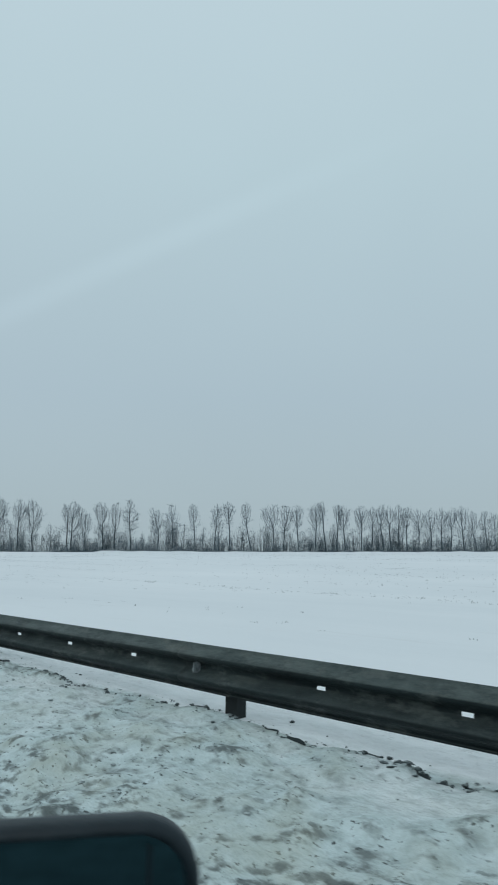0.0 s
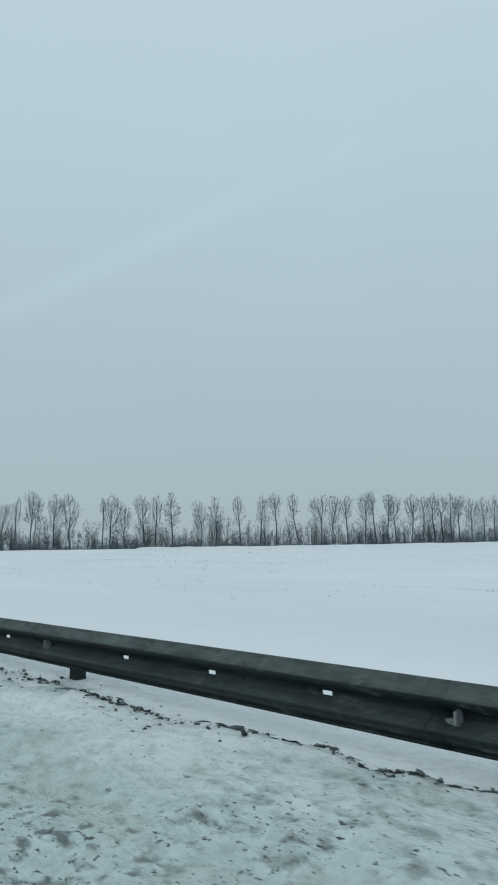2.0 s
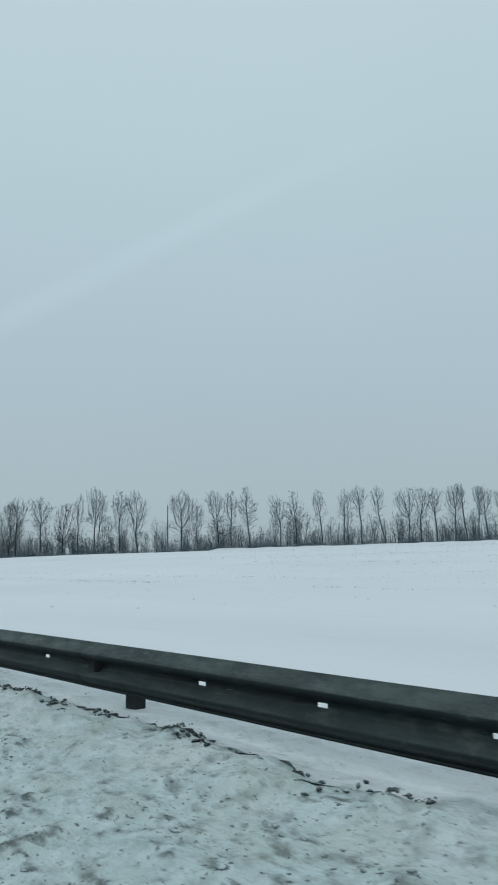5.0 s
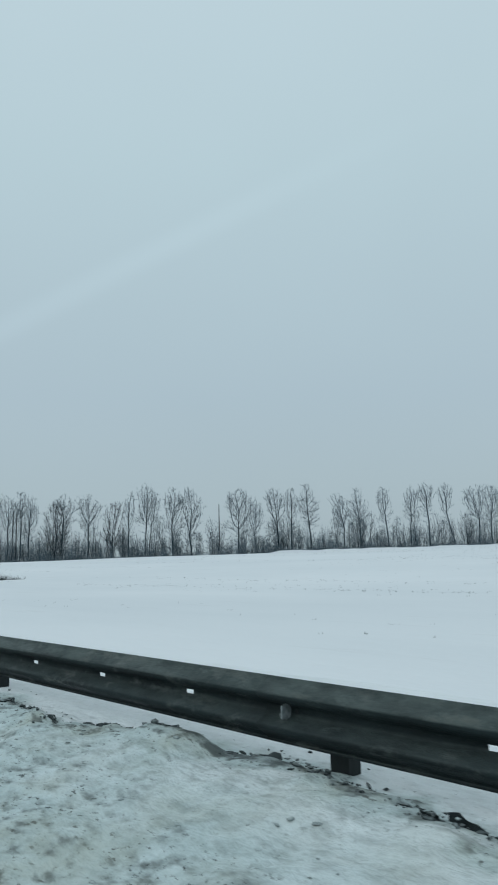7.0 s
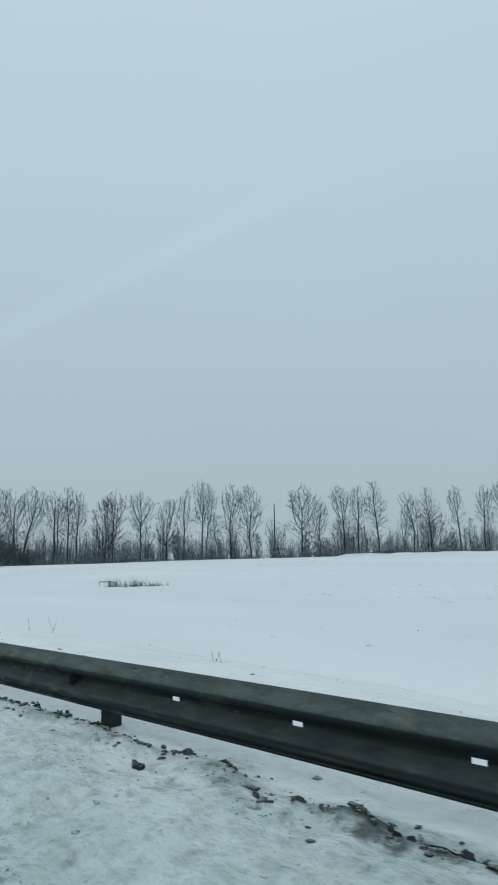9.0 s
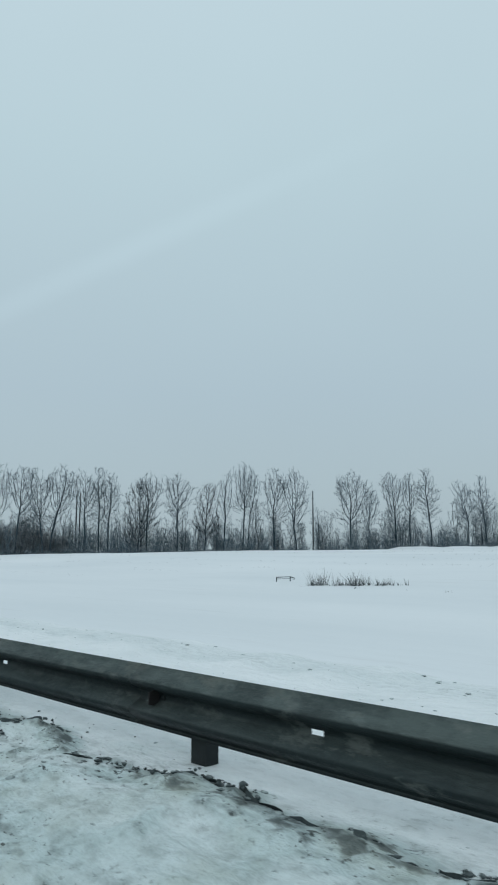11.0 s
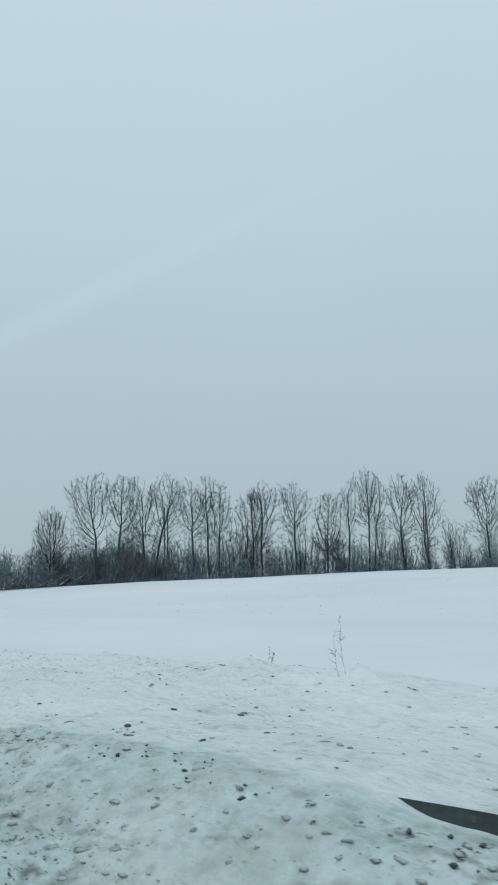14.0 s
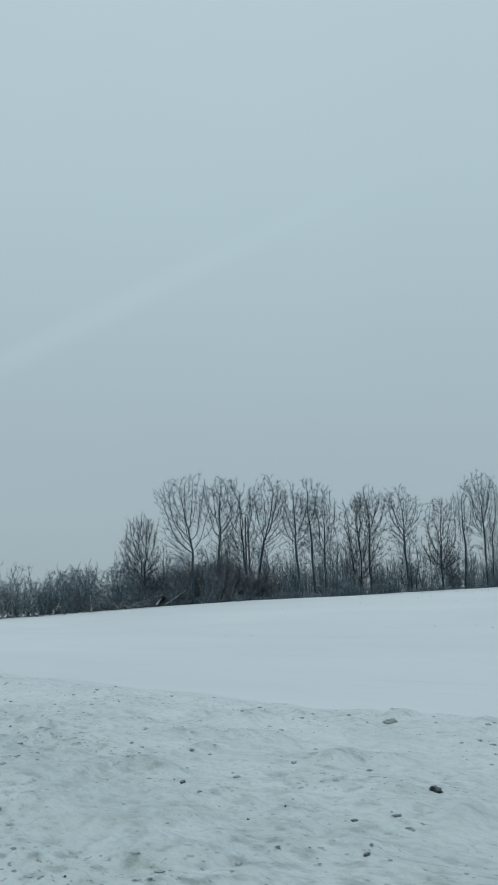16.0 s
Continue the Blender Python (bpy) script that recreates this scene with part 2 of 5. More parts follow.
POLE_WOOD = plain("dark_old_pole_wood", (0.034, 0.043, 0.049), 0.9)

# ---- the lie of the land ----
RAIL_Y, RAIL_TOP, BEAM_H, POST_X = 3.551, 0.755, 0.326, -1.915
FIELD_Y = [0, 9, 10.5, 12, 20, 41, 57, 74, 93, 119, 145, 165, 200, 250, 370, 430, 520]
FIELD_Z = [-0.9, -0.9, -0.75, -0.62, -0.72, -0.75, 0.20, 1.05, 1.58, 1.94, 2.35, 2.55, 3.0, 3.5, 5.45, 6.8, 8.2]
# the front of the shelter belt, from the thicket near the road to its far end
BELT = [(-392, -25), (-372, 10), (-352, 45), (-337, 73), (-331, 83), (-328, 95), (-326, 108), (-322, 122), (-314, 138), (-308, 154),
        (-303, 161), (-296, 172), (-288, 187), (-283, 199), (-275, 215), (-266, 233), (-259, 245), (-245, 279), (-235, 305), (-215, 360), (-190, 430), (-165, 500)]
BELT_Y = [p[1] for p in BELT]
BELT_X = [p[0] for p in BELT]


def belt_side(x, y):
    """Metres behind (+) or in front of (-) the belt's line, roughly square to it."""
    return (np.interp(y, BELT_Y, BELT_X) - x) * 0.88


def smooth(a, b, v):
    t = np.clip((v - a) / (b - a), 0, 1)
    return t * t * (3 - 2 * t)


def value_noise(x, y, seed):
    """Smooth noise from -1 to 1 on a unit lattice, for arrays."""
    x, y = np.broadcast_arrays(np.asarray(x, float), np.asarray(y, float))
    xi, yi = np.floor(x).astype(np.int64), np.floor(y).astype(np.int64)
    fx, fy = x - xi, y - yi
    fx, fy = fx * fx * (3 - 2 * fx), fy * fy * (3 - 2 * fy)

    def h(i, j):
        k = (i * 374761393 + j * 668265263 + seed * 974711) & 0x7FFFFFFF
        k = ((k ^ (k >> 13)) * 1274126177) & 0x7FFFFFFF
        k = k ^ (k >> 16)
        return (k % 20011) / 10005.0 - 1.0
    return (h(xi, yi) * (1 - fx) + h(xi + 1, yi) * fx) * (1 - fy) + (h(xi, yi + 1) * (1 - fx) + h(xi + 1, yi + 1) * fx) * fy


def field_height(x, y):
    x, y = np.asarray(x, float), np.asarray(y, float)
    z = np.interp(y, FIELD_Y, FIELD_Z)
    s = belt_side(x, y)
    z = z + 0.12 * value_noise(x / 35, y / 28, 3) * smooth(12, 60, y) + 0.05 * value_noise(x / 9, y / 5, 4) * smooth(11, 25, y)
    # a ploughed berm of snow in front of the far part of the belt
    berm = smooth(-17, -9, s) * (1 - smooth(-5, -1, s)) * smooth(179, 184, y)
    z = z + berm * (0.70 + 0.16 * value_noise(x / 6, y / 6, 8) + 0.26 * value_noise(x / 3.1, y / 3.1, 9))
    return z - 4.0 * smooth(6, 60, s)


def embankment_edge(x):
    return np.interp(x, [-300, -240, -190, -150, -130, 40], [7.0, 6.9, 6.4, 5.9, 5.2, 5.1])


def ridge_line(x):
    return 3.40 + 0.12 * value_noise(x / 1.9, 0 * x, 11) + 0.07 * value_noise(x / 0.5, 0 * x, 12) + 0.03 * value_noise(x / 0.15, 0 * x, 13)


def clumps(x, y, long, wide, seed):
    """Scattered lumps of thrown-up slush: 0 between them."""
    return np.maximum(0, value_noise(x / long, y / wide, seed) - 0.32) * smooth(-0.45, 0.25, value_noise(x / 2.3, y / 0.9, seed + 50))


def verge_height(x, y):
    """Snow thrown up by the plough: a dirty bank, its broken edge, the flat under the rail and the slope to the field."""
    x, y = np.broadcast_arrays(np.asarray(x, float), np.asarray(y, float))
    late = 1 - smooth(-211, -201, x)
    edge, ridge = embankment_edge(x), ridge_line(x)
    a = np.interp(y, [0.8, 1.5, 2.0, 2.6, 3.1], [-0.04, 0.02, 0.07, 0.19, 0.275])
    a = np.where(y < ridge, a + 0.045 * smooth(-0.35, 0, y - ridge), 0.292 - 0.012 * smooth(-60, -140, x) + 0.014 * value_noise(x / 1.1, y / 0.8, 24))
    a = a + 0.02 * smooth(4.0, 5.0, y) + 0.085 * np.exp(-((x + 46.0) / 0.55) ** 2 - ((y - 3.6) / 0.3) ** 2)
    b = np.interp(y, [0.8, 1.5, 2.4, 3.5, 5.0, 6.6], [-0.04, 0.03, 0.2, 0.37, 0.37, 0.345]) + 0.03 * value_noise(x / 2.6, y / 1.9, 21)
    b = b - smooth(-212, -222, x) * np.interp(y, [3.5, 5.0, 6.6], [0.0, 0.05, 0.10])
    z = a * (1 - late) + b * late
    z = z + (0.04 * (1 + value_noise(x / 1.3, 0 * x, 22)) + 0.05 * np.maximum(0, value_noise(x / 0.5, y / 0.5, 23))) * smooth(-1.2, -0.2, y - edge) * smooth(-120, -150, x)
    z = z - 1.1 * smooth(0, 5.4, y - edge)
    rough = smooth(1.0, 1.6, y) * (1 - 0.75 * (1 - late) * smooth(-0.05, 0.15, y - ridge)) * (1 - 0.8 * smooth(0, 1.0, y - edge))
    z = z + rough * (0.028 * value_noise(x / 0.62, y / 0.42, 31) + 0.022 * value_noise(x / 0.23, y / 0.19, 32) + 0.012 * value_noise(x / 0.1, y / 0.09, 33))
    z = z + rough * (0.10 + 0.02 * late + 0.06 * smooth(-190, -199, x) * (1 - late)) * clumps(x, y, 0.26, 0.2, 37) + rough * (1 - late) * 0.07 * clumps(x, y, 0.16, 0.13, 47) + rough * late * (0.35 + 0.65 * smooth(-222, -214, x)) * (0.07 * clumps(x, y, 0.15, 0.12, 39) + 0.02 * value_noise(x / 0.3, y / 0.2, 35))
    # packed against the beam's lower half where the rail runs down, and over it at the very end
    packed = np.interp(x, [-210.2, -209.2, -208.5, -207.6, -205.5, -204.62, -204.48, -203.4, -201.9, -200.8], [0.53, 0.535, 0.46, 0.43, 0.44, 0.445, 0.345, 0.345, 0.37, 0.29])
    packed = packed + 0.02 * value_noise(x / 0.35, y / 0.3, 36) + 0.012 * value_noise(x / 0.12, y / 0.1, 38)
    hold = smooth(2.75, 3.46, y) * (1 - smooth(4.0, 5.2, y)) * smooth(-213.0, -210.0, x) * (1 - smooth(-201.6, -200.6, x))
    z = z + (packed - z) * hold
    z = z + hold * (0.09 * clumps(x, y, 0.2, 0.14, 77) + 0.02 * value_noise(x / 0.17, y / 0.13, 78)) * (1 - smooth(3.35, 3.5, y))
    return z + 0.03 * value_noise(x / 3.1, y / 2.3, 34)


def grid_object(name, xs, ys, height, mat, label, category, dirt_shade=None):
    X, Y = np.meshgrid(np.array(xs), np.array(ys), indexing="ij")
    Z = height(X, Y)
    nx, ny = X.shape
    me = bpy.data.meshes.new(name)
    i = (np.arange(nx - 1)[:, None] * ny + np.arange(ny - 1)[None, :]).ravel()
    quads = np.stack([i, i + ny, i + ny + 1, i + 1], 1)
    me.vertices.add(nx * ny)
    me.vertices.foreach_set("co", np.stack([X, Y, Z], -1).ravel())
    me.loops.add(quads.size)
    me.loops.foreach_set("vertex_index", quads.ravel())
    me.polygons.add(len(quads))
    me.polygons.foreach_set("loop_start", np.arange(0, quads.size, 4))
    me.update(calc_edges=True)
    me.polygons.foreach_set("use_smooth", np.ones(len(quads), bool))
    if dirt_shade is not None:
        at = me.attributes.new("dirt_shade", "FLOAT", "POINT")
        at.data.foreach_set("value", dirt_shade(X, Y).ravel().astype(np.float32))
    me.materials.append(mat)
    return tagged(new(name, me), label, category, kind="structure")


def steps(*stretches):
    out = []
    for a, b, d in stretches:
        k = max(1, round(abs(b - a) / d))
        out += [a + (b - a) * i / k for i in range(k)]
    return out + [stretches[-1][1]]


def verge_dirt_shade(x, y):
    ridge = ridge_line(x)
    late = 1 - smooth(-211, -201, x)
    d = y - ridge
    bank = np.interp(y, [1.0, 2.0, 2.6, 3.2, 4.0], [1.5, 1.3, 0.9, 0.66, 0.4])
    under = 0.22 * (1 - smooth(0.3, 1.6, d))
    early = np.where(d < 0, bank + 0.35 * smooth(-190, -199, x), under)
    # along the ridge: dirt, darkened further for the undercut crust's shadow
    early = np.maximum(early, 1.5 * np.exp(-(d / 0.04) ** 2) * (0.55 + 0.45 * value_noise(x / 0.5, 0 * x, 41)))
    early = np.maximum(early, 1.45 * np.exp(-((d + 0.06) / 0.24) ** 2) * smooth(-0.25, 0.45, value_noise(x / 0.7, y / 0.35, 45)))
    early = np.maximum(early, 2.2 * np.exp(-((d + 0.05) / 0.155) ** 2) * smooth(-0.35, 0.3, value_noise(x / 0.4, y / 0.16, 48)) * smooth(-0.5, 0.2, value_noise(x / 2.4, 0 * x, 49)))
    later = np.interp(y, [1.5, 3.0, 5.0, 7.0, 9.0], [0.85, 0.62, 0.40, 0.28, 0.05])
    later = later + (np.where(y < 3.45 + 0.12 * value_noise(x / 0.9, 0 * x, 44), 0.45, -0.12) + 0.8 * np.exp(-((y - 3.42) / 0.05) ** 2)) * smooth(-226, -216, x)
    later = later + 0.5 * smooth(-222, -212, x) * (1 - smooth(3.3, 3.6, y))
    later = later * (0.95 + 0.05 * smooth(-224, -213, x))
    v = early * (1 - late) + np.minimum(later, 1.0) * late
    v = v + 0.25 * (1 - late) * smooth(-0.4, 0.0, y - embankment_edge(x)) * (1 - smooth(0, 1.2, y - embankment_edge(x))) * smooth(-130, -180, x)
    v = v * (1 + 0.25 * value_noise(x / 1.9, y / 0.8, 42) + 0.15 * value_noise(x / 0.4, y / 0.3, 43))
    # lumps are darkened for the shade on their faces as well as grit
    v = v + (1.0 * clumps(x, y, 0.26, 0.2, 37) + 1.0 * (x > -205) * clumps(x, y, 0.16, 0.13, 47)) * np.clip(1.6 * v, 0.25, 1)
    return np.clip(v, 0, 2.2)


ground = grid_object("ground", steps((-3800, -600, 400), (-600, -420, 15), (-420, 60, 2.6), (60, 300, 30), (300, 3800, 500)),
                     steps((-3800, -300, 500), (-300, -20, 40), (-20, 8, 4), (8, 14, 0.75), (14, 300, 2.6), (300, 520, 5), (520, 900, 40), (900, 4000, 500)),
                     field_height, FIELD_SNOW, "wide snow-covered field rising gently to a belt of trees", "field")
verge = grid_object("verge", steps((-262, -200, 0.08), (-200, 8, 0.12)), steps((1.0, 1.7, 0.12), (1.7, 3.8, 0.055), (3.8, 7.4, 0.08), (7.4, 13.0, 0.4)),
                    verge_height, VERGE_SNOW, "ploughed roadside snow, grey with slush and grit", "snow bank", verge_dirt_shade)
road = grid_object("road", steps((-420, 60, 3)), steps((-8, 1.35, 0.5)), lambda x, y: 0.004 * value_noise(x / 2, y / 2, 51) + 0 * x,
                   ASPHALT, "wet asphalt road beside the snow bank", "road")


# ---- mesh helpers ----
def part(name, bm, mat, parent, label=""):
    me = bpy.data.meshes.new(name)
    bm.to_mesh(me)
    bm.free()
    me.materials.append(mat)
    ob = new(name, me)
    ob.parent = parent
    return tagged(ob, label)


def mesh_of(name, verts, faces, mat, smooth_shade=True):
    me = bpy.data.meshes.new(name)
    me.from_pydata(verts, [], faces)
    me.materials.append(mat)
    if smooth_shade:
        me.polygons.foreach_set("use_smooth", [True] * len(me.polygons))
    return me


def box(bm, x0, x1, y0, y1, z0, z1):
    v = [bm.verts.new((x, y, z)) for x in (x0, x1) for y in (y0, y1) for z in (z0, z1)]
    for f in ((0, 1, 3, 2), (4, 6, 7, 5), (0, 4, 5, 1), (2, 3, 7, 6), (0, 2, 6, 4), (1, 5, 7, 3)):
        bm.faces.new([v[i] for i in f])


# ---- guardrail ----
# W-shaped section: share of the height from the bottom edge, and depth behind the front crests in metres
SECTION = [(0.0, 0.060), (0.022, 0.079), (0.045, 0.077), (0.09, 0.060), (0.17, 0.020), (0.215, 0.004), (0.265, 0.0), (0.315, 0.010), (0.415, 0.074), (0.462, 0.083),
           (0.538, 0.083), (0.585, 0.074), (0.685, 0.010), (0.735, 0.0), (0.785, 0.004), (0.83, 0.020), (0.91, 0.060), (0.96, 0.077), (1.0, 0.082)]
CREST_Y = RAIL_Y - 0.06


def rail_top(x):
    """The top edge's height: level, then run down into the snow at the end."""
    return float(np.interp(x, [-211.5, -209.2, -208.5, -206.9, -205.4, -204.0, -203.0, -202.2], [0.38, 0.49, 0.522, 0.568, 0.622, 0.679, 0.73, RAIL_TOP]))


def beam_mesh(x0, x1, slots, proud, dents, drop=None):
    """One W-beam from x0 down to x1, with its slots cut through the valley. In its own coordinates when drop is None."""
    rng = random.Random(int(proud * 1e5) + len(slots) + dents)
    xs = {x0, x1}
    k = 16
    xs |= {x0 + (x1 - x0) * i / k for i in range(k + 1)}
    for s in slots:
        xs |= {s - 0.036, s + 0.036}
    xs = sorted(x for x in xs if not any(abs(x - s) < 0.0359 for s in slots))
    profile = list(SECTION)
    wob = [rng.uniform(-0.004, 0.004) for _ in range(5)]
    rows = []
    for x in xs:
        zt = drop(x) if drop else RAIL_TOP
        dent = 0.004 * math.sin(dents * 1.7 + 1.9 * x) + wob[int(abs(x * 2)) % 5] * 0.4
        front = [(x, CREST_Y + d - proud + dent, zt - BEAM_H * (1 - h)) for h, d in profile]
        back = [(x, y + 0.005, z) for x_, y, z in front]
        rows.append((front, back))
    bm = bmesh.new()
    F = [[bm.verts.new(p) for p in r[0]] for r in rows]
    B = [[bm.verts.new(p) for p in r[1]] for r in rows]
    m = len(profile)
    mid = 9
    for i in range(len(xs) - 1):
        c = (xs[i] + xs[i + 1]) / 2
        hole = any(abs(c - s) < 0.02 for s in slots)
        for j in range(m - 1):
            if hole and j == mid:
                for a, b_ in ((F[i], B[i]), (F[i + 1], B[i + 1])):
                    bm.faces.new((a[j], a[j + 1], b_[j + 1], b_[j]))
                for q in (j, j + 1):
                    bm.faces.new((F[i][q], F[i + 1][q], B[i + 1][q], B[i][q]))
                continue
            bm.faces.new((F[i][j], F[i][j + 1], F[i + 1][j + 1], F[i + 1][j]))
            bm.faces.new((B[i][j], B[i + 1][j], B[i + 1][j + 1], B[i][j + 1]))
        for q in (0, m - 1):
            if not (hole and q == mid):
                bm.faces.new((F[i][q], F[i + 1][q], B[i + 1][q], B[i][q]))
    for e in (0, -1):
        for j in range(m - 1):
            bm.faces.new((F[e][j], F[e][j + 1], B[e][j + 1], B[e][j]))
    bmesh.ops.recalc_face_normals(bm, faces=bm.faces)
    for f in bm.faces:
        f.smooth = True
    return bm


guardrail = tagged(new("guardrail"), "grimy galvanised W-beam guardrail on steel posts in roadside snow", "guardrail")
guardrail.location = (POST_X, RAIL_Y, 0.0)
TO_RAIL = Matrix.Translation((-POST_X, -RAIL_Y, 0))


def shared(name, me, x, parent, label=""):
    ob = new(name, me)
    ob.parent = parent
    ob.matrix_basis = Matrix.Translation((x, 0, 0))
    return tagged(ob, label)


def beam_data(slots, proud, dents):
    bm = beam_mesh(-0.30, -4.42, slots, proud, dents)
    bm.transform(Matrix.Translation((0, -RAIL_Y, 0)))
    me = bpy.data.meshes.new("beam")
    bm.to_mesh(me)
    bm.free()
    me.materials.append(RAIL)
    return me


BEAMS = [beam_data(s, p, k) for k, (s, p) in enumerate([((-1.1, -2.1, -3.1), 0.0), ((-1.1, -2.1, -3.1), 0.0), ((-1.1, -3.1), 0.0), ((-1.1, -2.1, -3.1), 0.0), ((-2.1, -3.1), 0.0)])]


def post_mesh():
    """A rolled C post behind the beam, open towards -X, with a rounded lip."""
    bm = bmesh.new()
    t = 0.006
    y0, y1 = 0.10, 0.19
    box(bm, -0.06, 0.06, y0, y0 + t, -0.3, RAIL_TOP - 0.08)
    box(bm, 0.06 - t, 0.06, y0 + t, y1, -0.3, RAIL_TOP - 0.08)
    box(bm, -0.06, -0.06 + t, y0 + t, y1, -0.3, RAIL_TOP - 0.08)
    box(bm, 0.03, 0.06 - t, y1 - t, y1, -0.3, RAIL_TOP - 0.08)
    box(bm, -0.06 + t, -0.03, y1 - t, y1, -0.3, RAIL_TOP - 0.08)
    me = bpy.data.meshes.new("post")
    bm.to_mesh(me)
    bm.free()
    me.materials.append(POST)
    return me


def bracket_mesh():
    """The bent console that holds the beam off the post, and its bolt head."""
    bm = bmesh.new()
    z = RAIL_TOP - BEAM_H / 2
    box(bm, -0.05, 0.05, 0.034, 0.040, z - 0.09, z + 0.09)
    box(bm, -0.05, -0.044, 0.040, 0.10, z - 0.09, z + 0.09)
    box(bm, 0.044, 0.05, 0.040, 0.10, z - 0.09, z + 0.09)
    me = bpy.data.meshes.new("bracket")
    bm.to_mesh(me)
    bm.free()
    me.materials.append(POST)
    return me


def bolt_mesh():
    bm = bmesh.new()
    z = RAIL_TOP - BEAM_H / 2
    bmesh.ops.create_cone(bm, cap_ends=True, segments=8, radius1=0.017, radius2=0.012, depth=0.014, matrix=Matrix.Translation((-0.2, 0.02, z)) @ Matrix.Rotation(radians(90), 4, "X"))
    me = bpy.data.meshes.new("bolt")
    bm.to_mesh(me)
    bm.free()
    me.materials.append(POST)
    return me


def reflector_mesh(mat):
    """A trapezoid reflector standing in the beam's valley, facing the traffic."""
    bm = bmesh.new()
    z = RAIL_TOP - BEAM_H / 2
    outline = [(0.024, z - 0.050), (-0.050, z - 0.032), (-0.050, z + 0.032), (0.024, z + 0.050)]
    a = [bm.verts.new((-0.245, y, h)) for y, h in outline]
    b_ = [bm.verts.new((-0.253, y, h)) for y, h in outline]
    bm.faces.new(a)
    bm.faces.new(b_[::-1])
    for i in range(4):
        bm.faces.new((a[i], b_[i], b_[(i + 1) % 4], a[(i + 1) % 4]))
    bmesh.ops.recalc_face_normals(bm, faces=bm.faces)
    me = bpy.data.meshes.new("reflector")
    bm.to_mesh(me)
    bm.free()
    me.materials.append(mat)
    return me


def lodged_snow_mesh(seed):
    """Grey packed snow caught in the lower half of the valley beside a reflector."""
    rng = random.Random(seed)
    bm = bmesh.new()
    z = RAIL_TOP - BEAM_H * 0.62
    for k in range(3):
        m = Matrix.Translation((-0.30 - 0.022 * k * rng.uniform(0.8, 1.4), 0.012, z - 0.012 * k + rng.uniform(-0.012, 0.012))) @ Matrix.Diagonal((rng.uniform(0.02, 0.045), 0.018, rng.uniform(0.014, 0.03), 1))
        r = bmesh.ops.create_icosphere(bm, subdivisions=2, radius=1.0, matrix=m)
        for v in r["verts"]:
            v.co += Vector(noise.noise_vector(v.co * 30)) * 0.02
    me = bpy.data.meshes.new("packed_snow")
    bm.to_mesh(me)
    bm.free()
    me.materials.append(PACKED)
    me.polygons.foreach_set("use_smooth", [True] * len(me.polygons))
    return me


POST_ME, BRACKET_ME, BOLT_ME = post_mesh(), bracket_mesh(), bolt_mesh()
REFLECTORS = {"red": reflector_mesh(RED), "dull": reflector_mesh(DULL_RED), "grey": reflector_mesh(GREY_PLATE)}
LODGED = [lodged_snow_mesh(s) for s in range(4)]
rng = random.Random(5)
RED_AT = {-10, -15, -44}
for k in range(3, -51, -1):
    x = 4.0 * k
    shared("post", POST_ME, x, guardrail)
    shared("bracket", BRACKET_ME, x, guardrail)
    shared("bolt", BOLT_ME, x, guardrail)
    if k > -50:
        shared("beam", BEAMS[rng.randrange(len(BEAMS))], x, guardrail)
    if k in RED_AT or rng.random() < 0.7:
        look_of = "red" if k in RED_AT else "grey" if rng.random() < 0.6 else "dull"
        shared("reflector", REFLECTORS[look_of], x, guardrail, {"red": "red plastic reflector", "grey": "worn pale grey reflector", "dull": ""}[look_of])
    if rng.random() < 0.5:
        shared("packed_snow", LODGED[rng.randrange(4)], x, guardrail, "grey packed snow caught in the beam")
end_bm = beam_mesh(POST_X - 200.30, -211.4, (-204.6, -205.6, -206.6), 0.0, 3, rail_top)
end_bm.transform(TO_RAIL)
part("end_beam", end_bm, RAIL, guardrail, "beam running down into the snow")
for px in (-206.0,):
    stub = POST_ME.copy()
    ob = shared("post", stub, px - POST_X, guardrail)
    ob.scale.z = 0.68

# ---- loose frozen snow along the road ----
ICO_V = [Vector(v).normalized() for v in ((-1, 1.618, 0), (1, 1.618, 0), (-1, -1.618, 0), (1, -1.618, 0), (0, -1, 1.618), (0, 1, 1.618), (0, -1, -1.618), (0, 1, -1.618), (1.618, 0, -1), (1.618, 0, 1), (-1.618, 0, -1), (-1.618, 0, 1))]
ICO_F = [(0, 11, 5), (0, 5, 1), (0, 1, 7), (0, 7, 10), (0, 10, 11), (1, 5, 9), (5, 11, 4), (11, 10, 2), (10, 7, 6), (7, 1, 8), (3, 9, 4), (3, 4, 2), (3, 2, 6), (3, 6, 8), (3, 8, 9), (4, 9, 5), (2, 4, 11), (6, 2, 10), (8, 6, 7), (9, 8, 1)]

OCT_V = [Vector(v) for v in ((1, 0, 0.1), (0, 1, -0.1), (-1, 0, 0.1), (0, -1, -0.1), (0.1, 0.1, 1), (0, 0, -1))]
OCT_F = [(0, 1, 4), (1, 2, 4), (2, 3, 4), (3, 0, 4), (1, 0, 5), (2, 1, 5), (3, 2, 5), (0, 3, 5)]


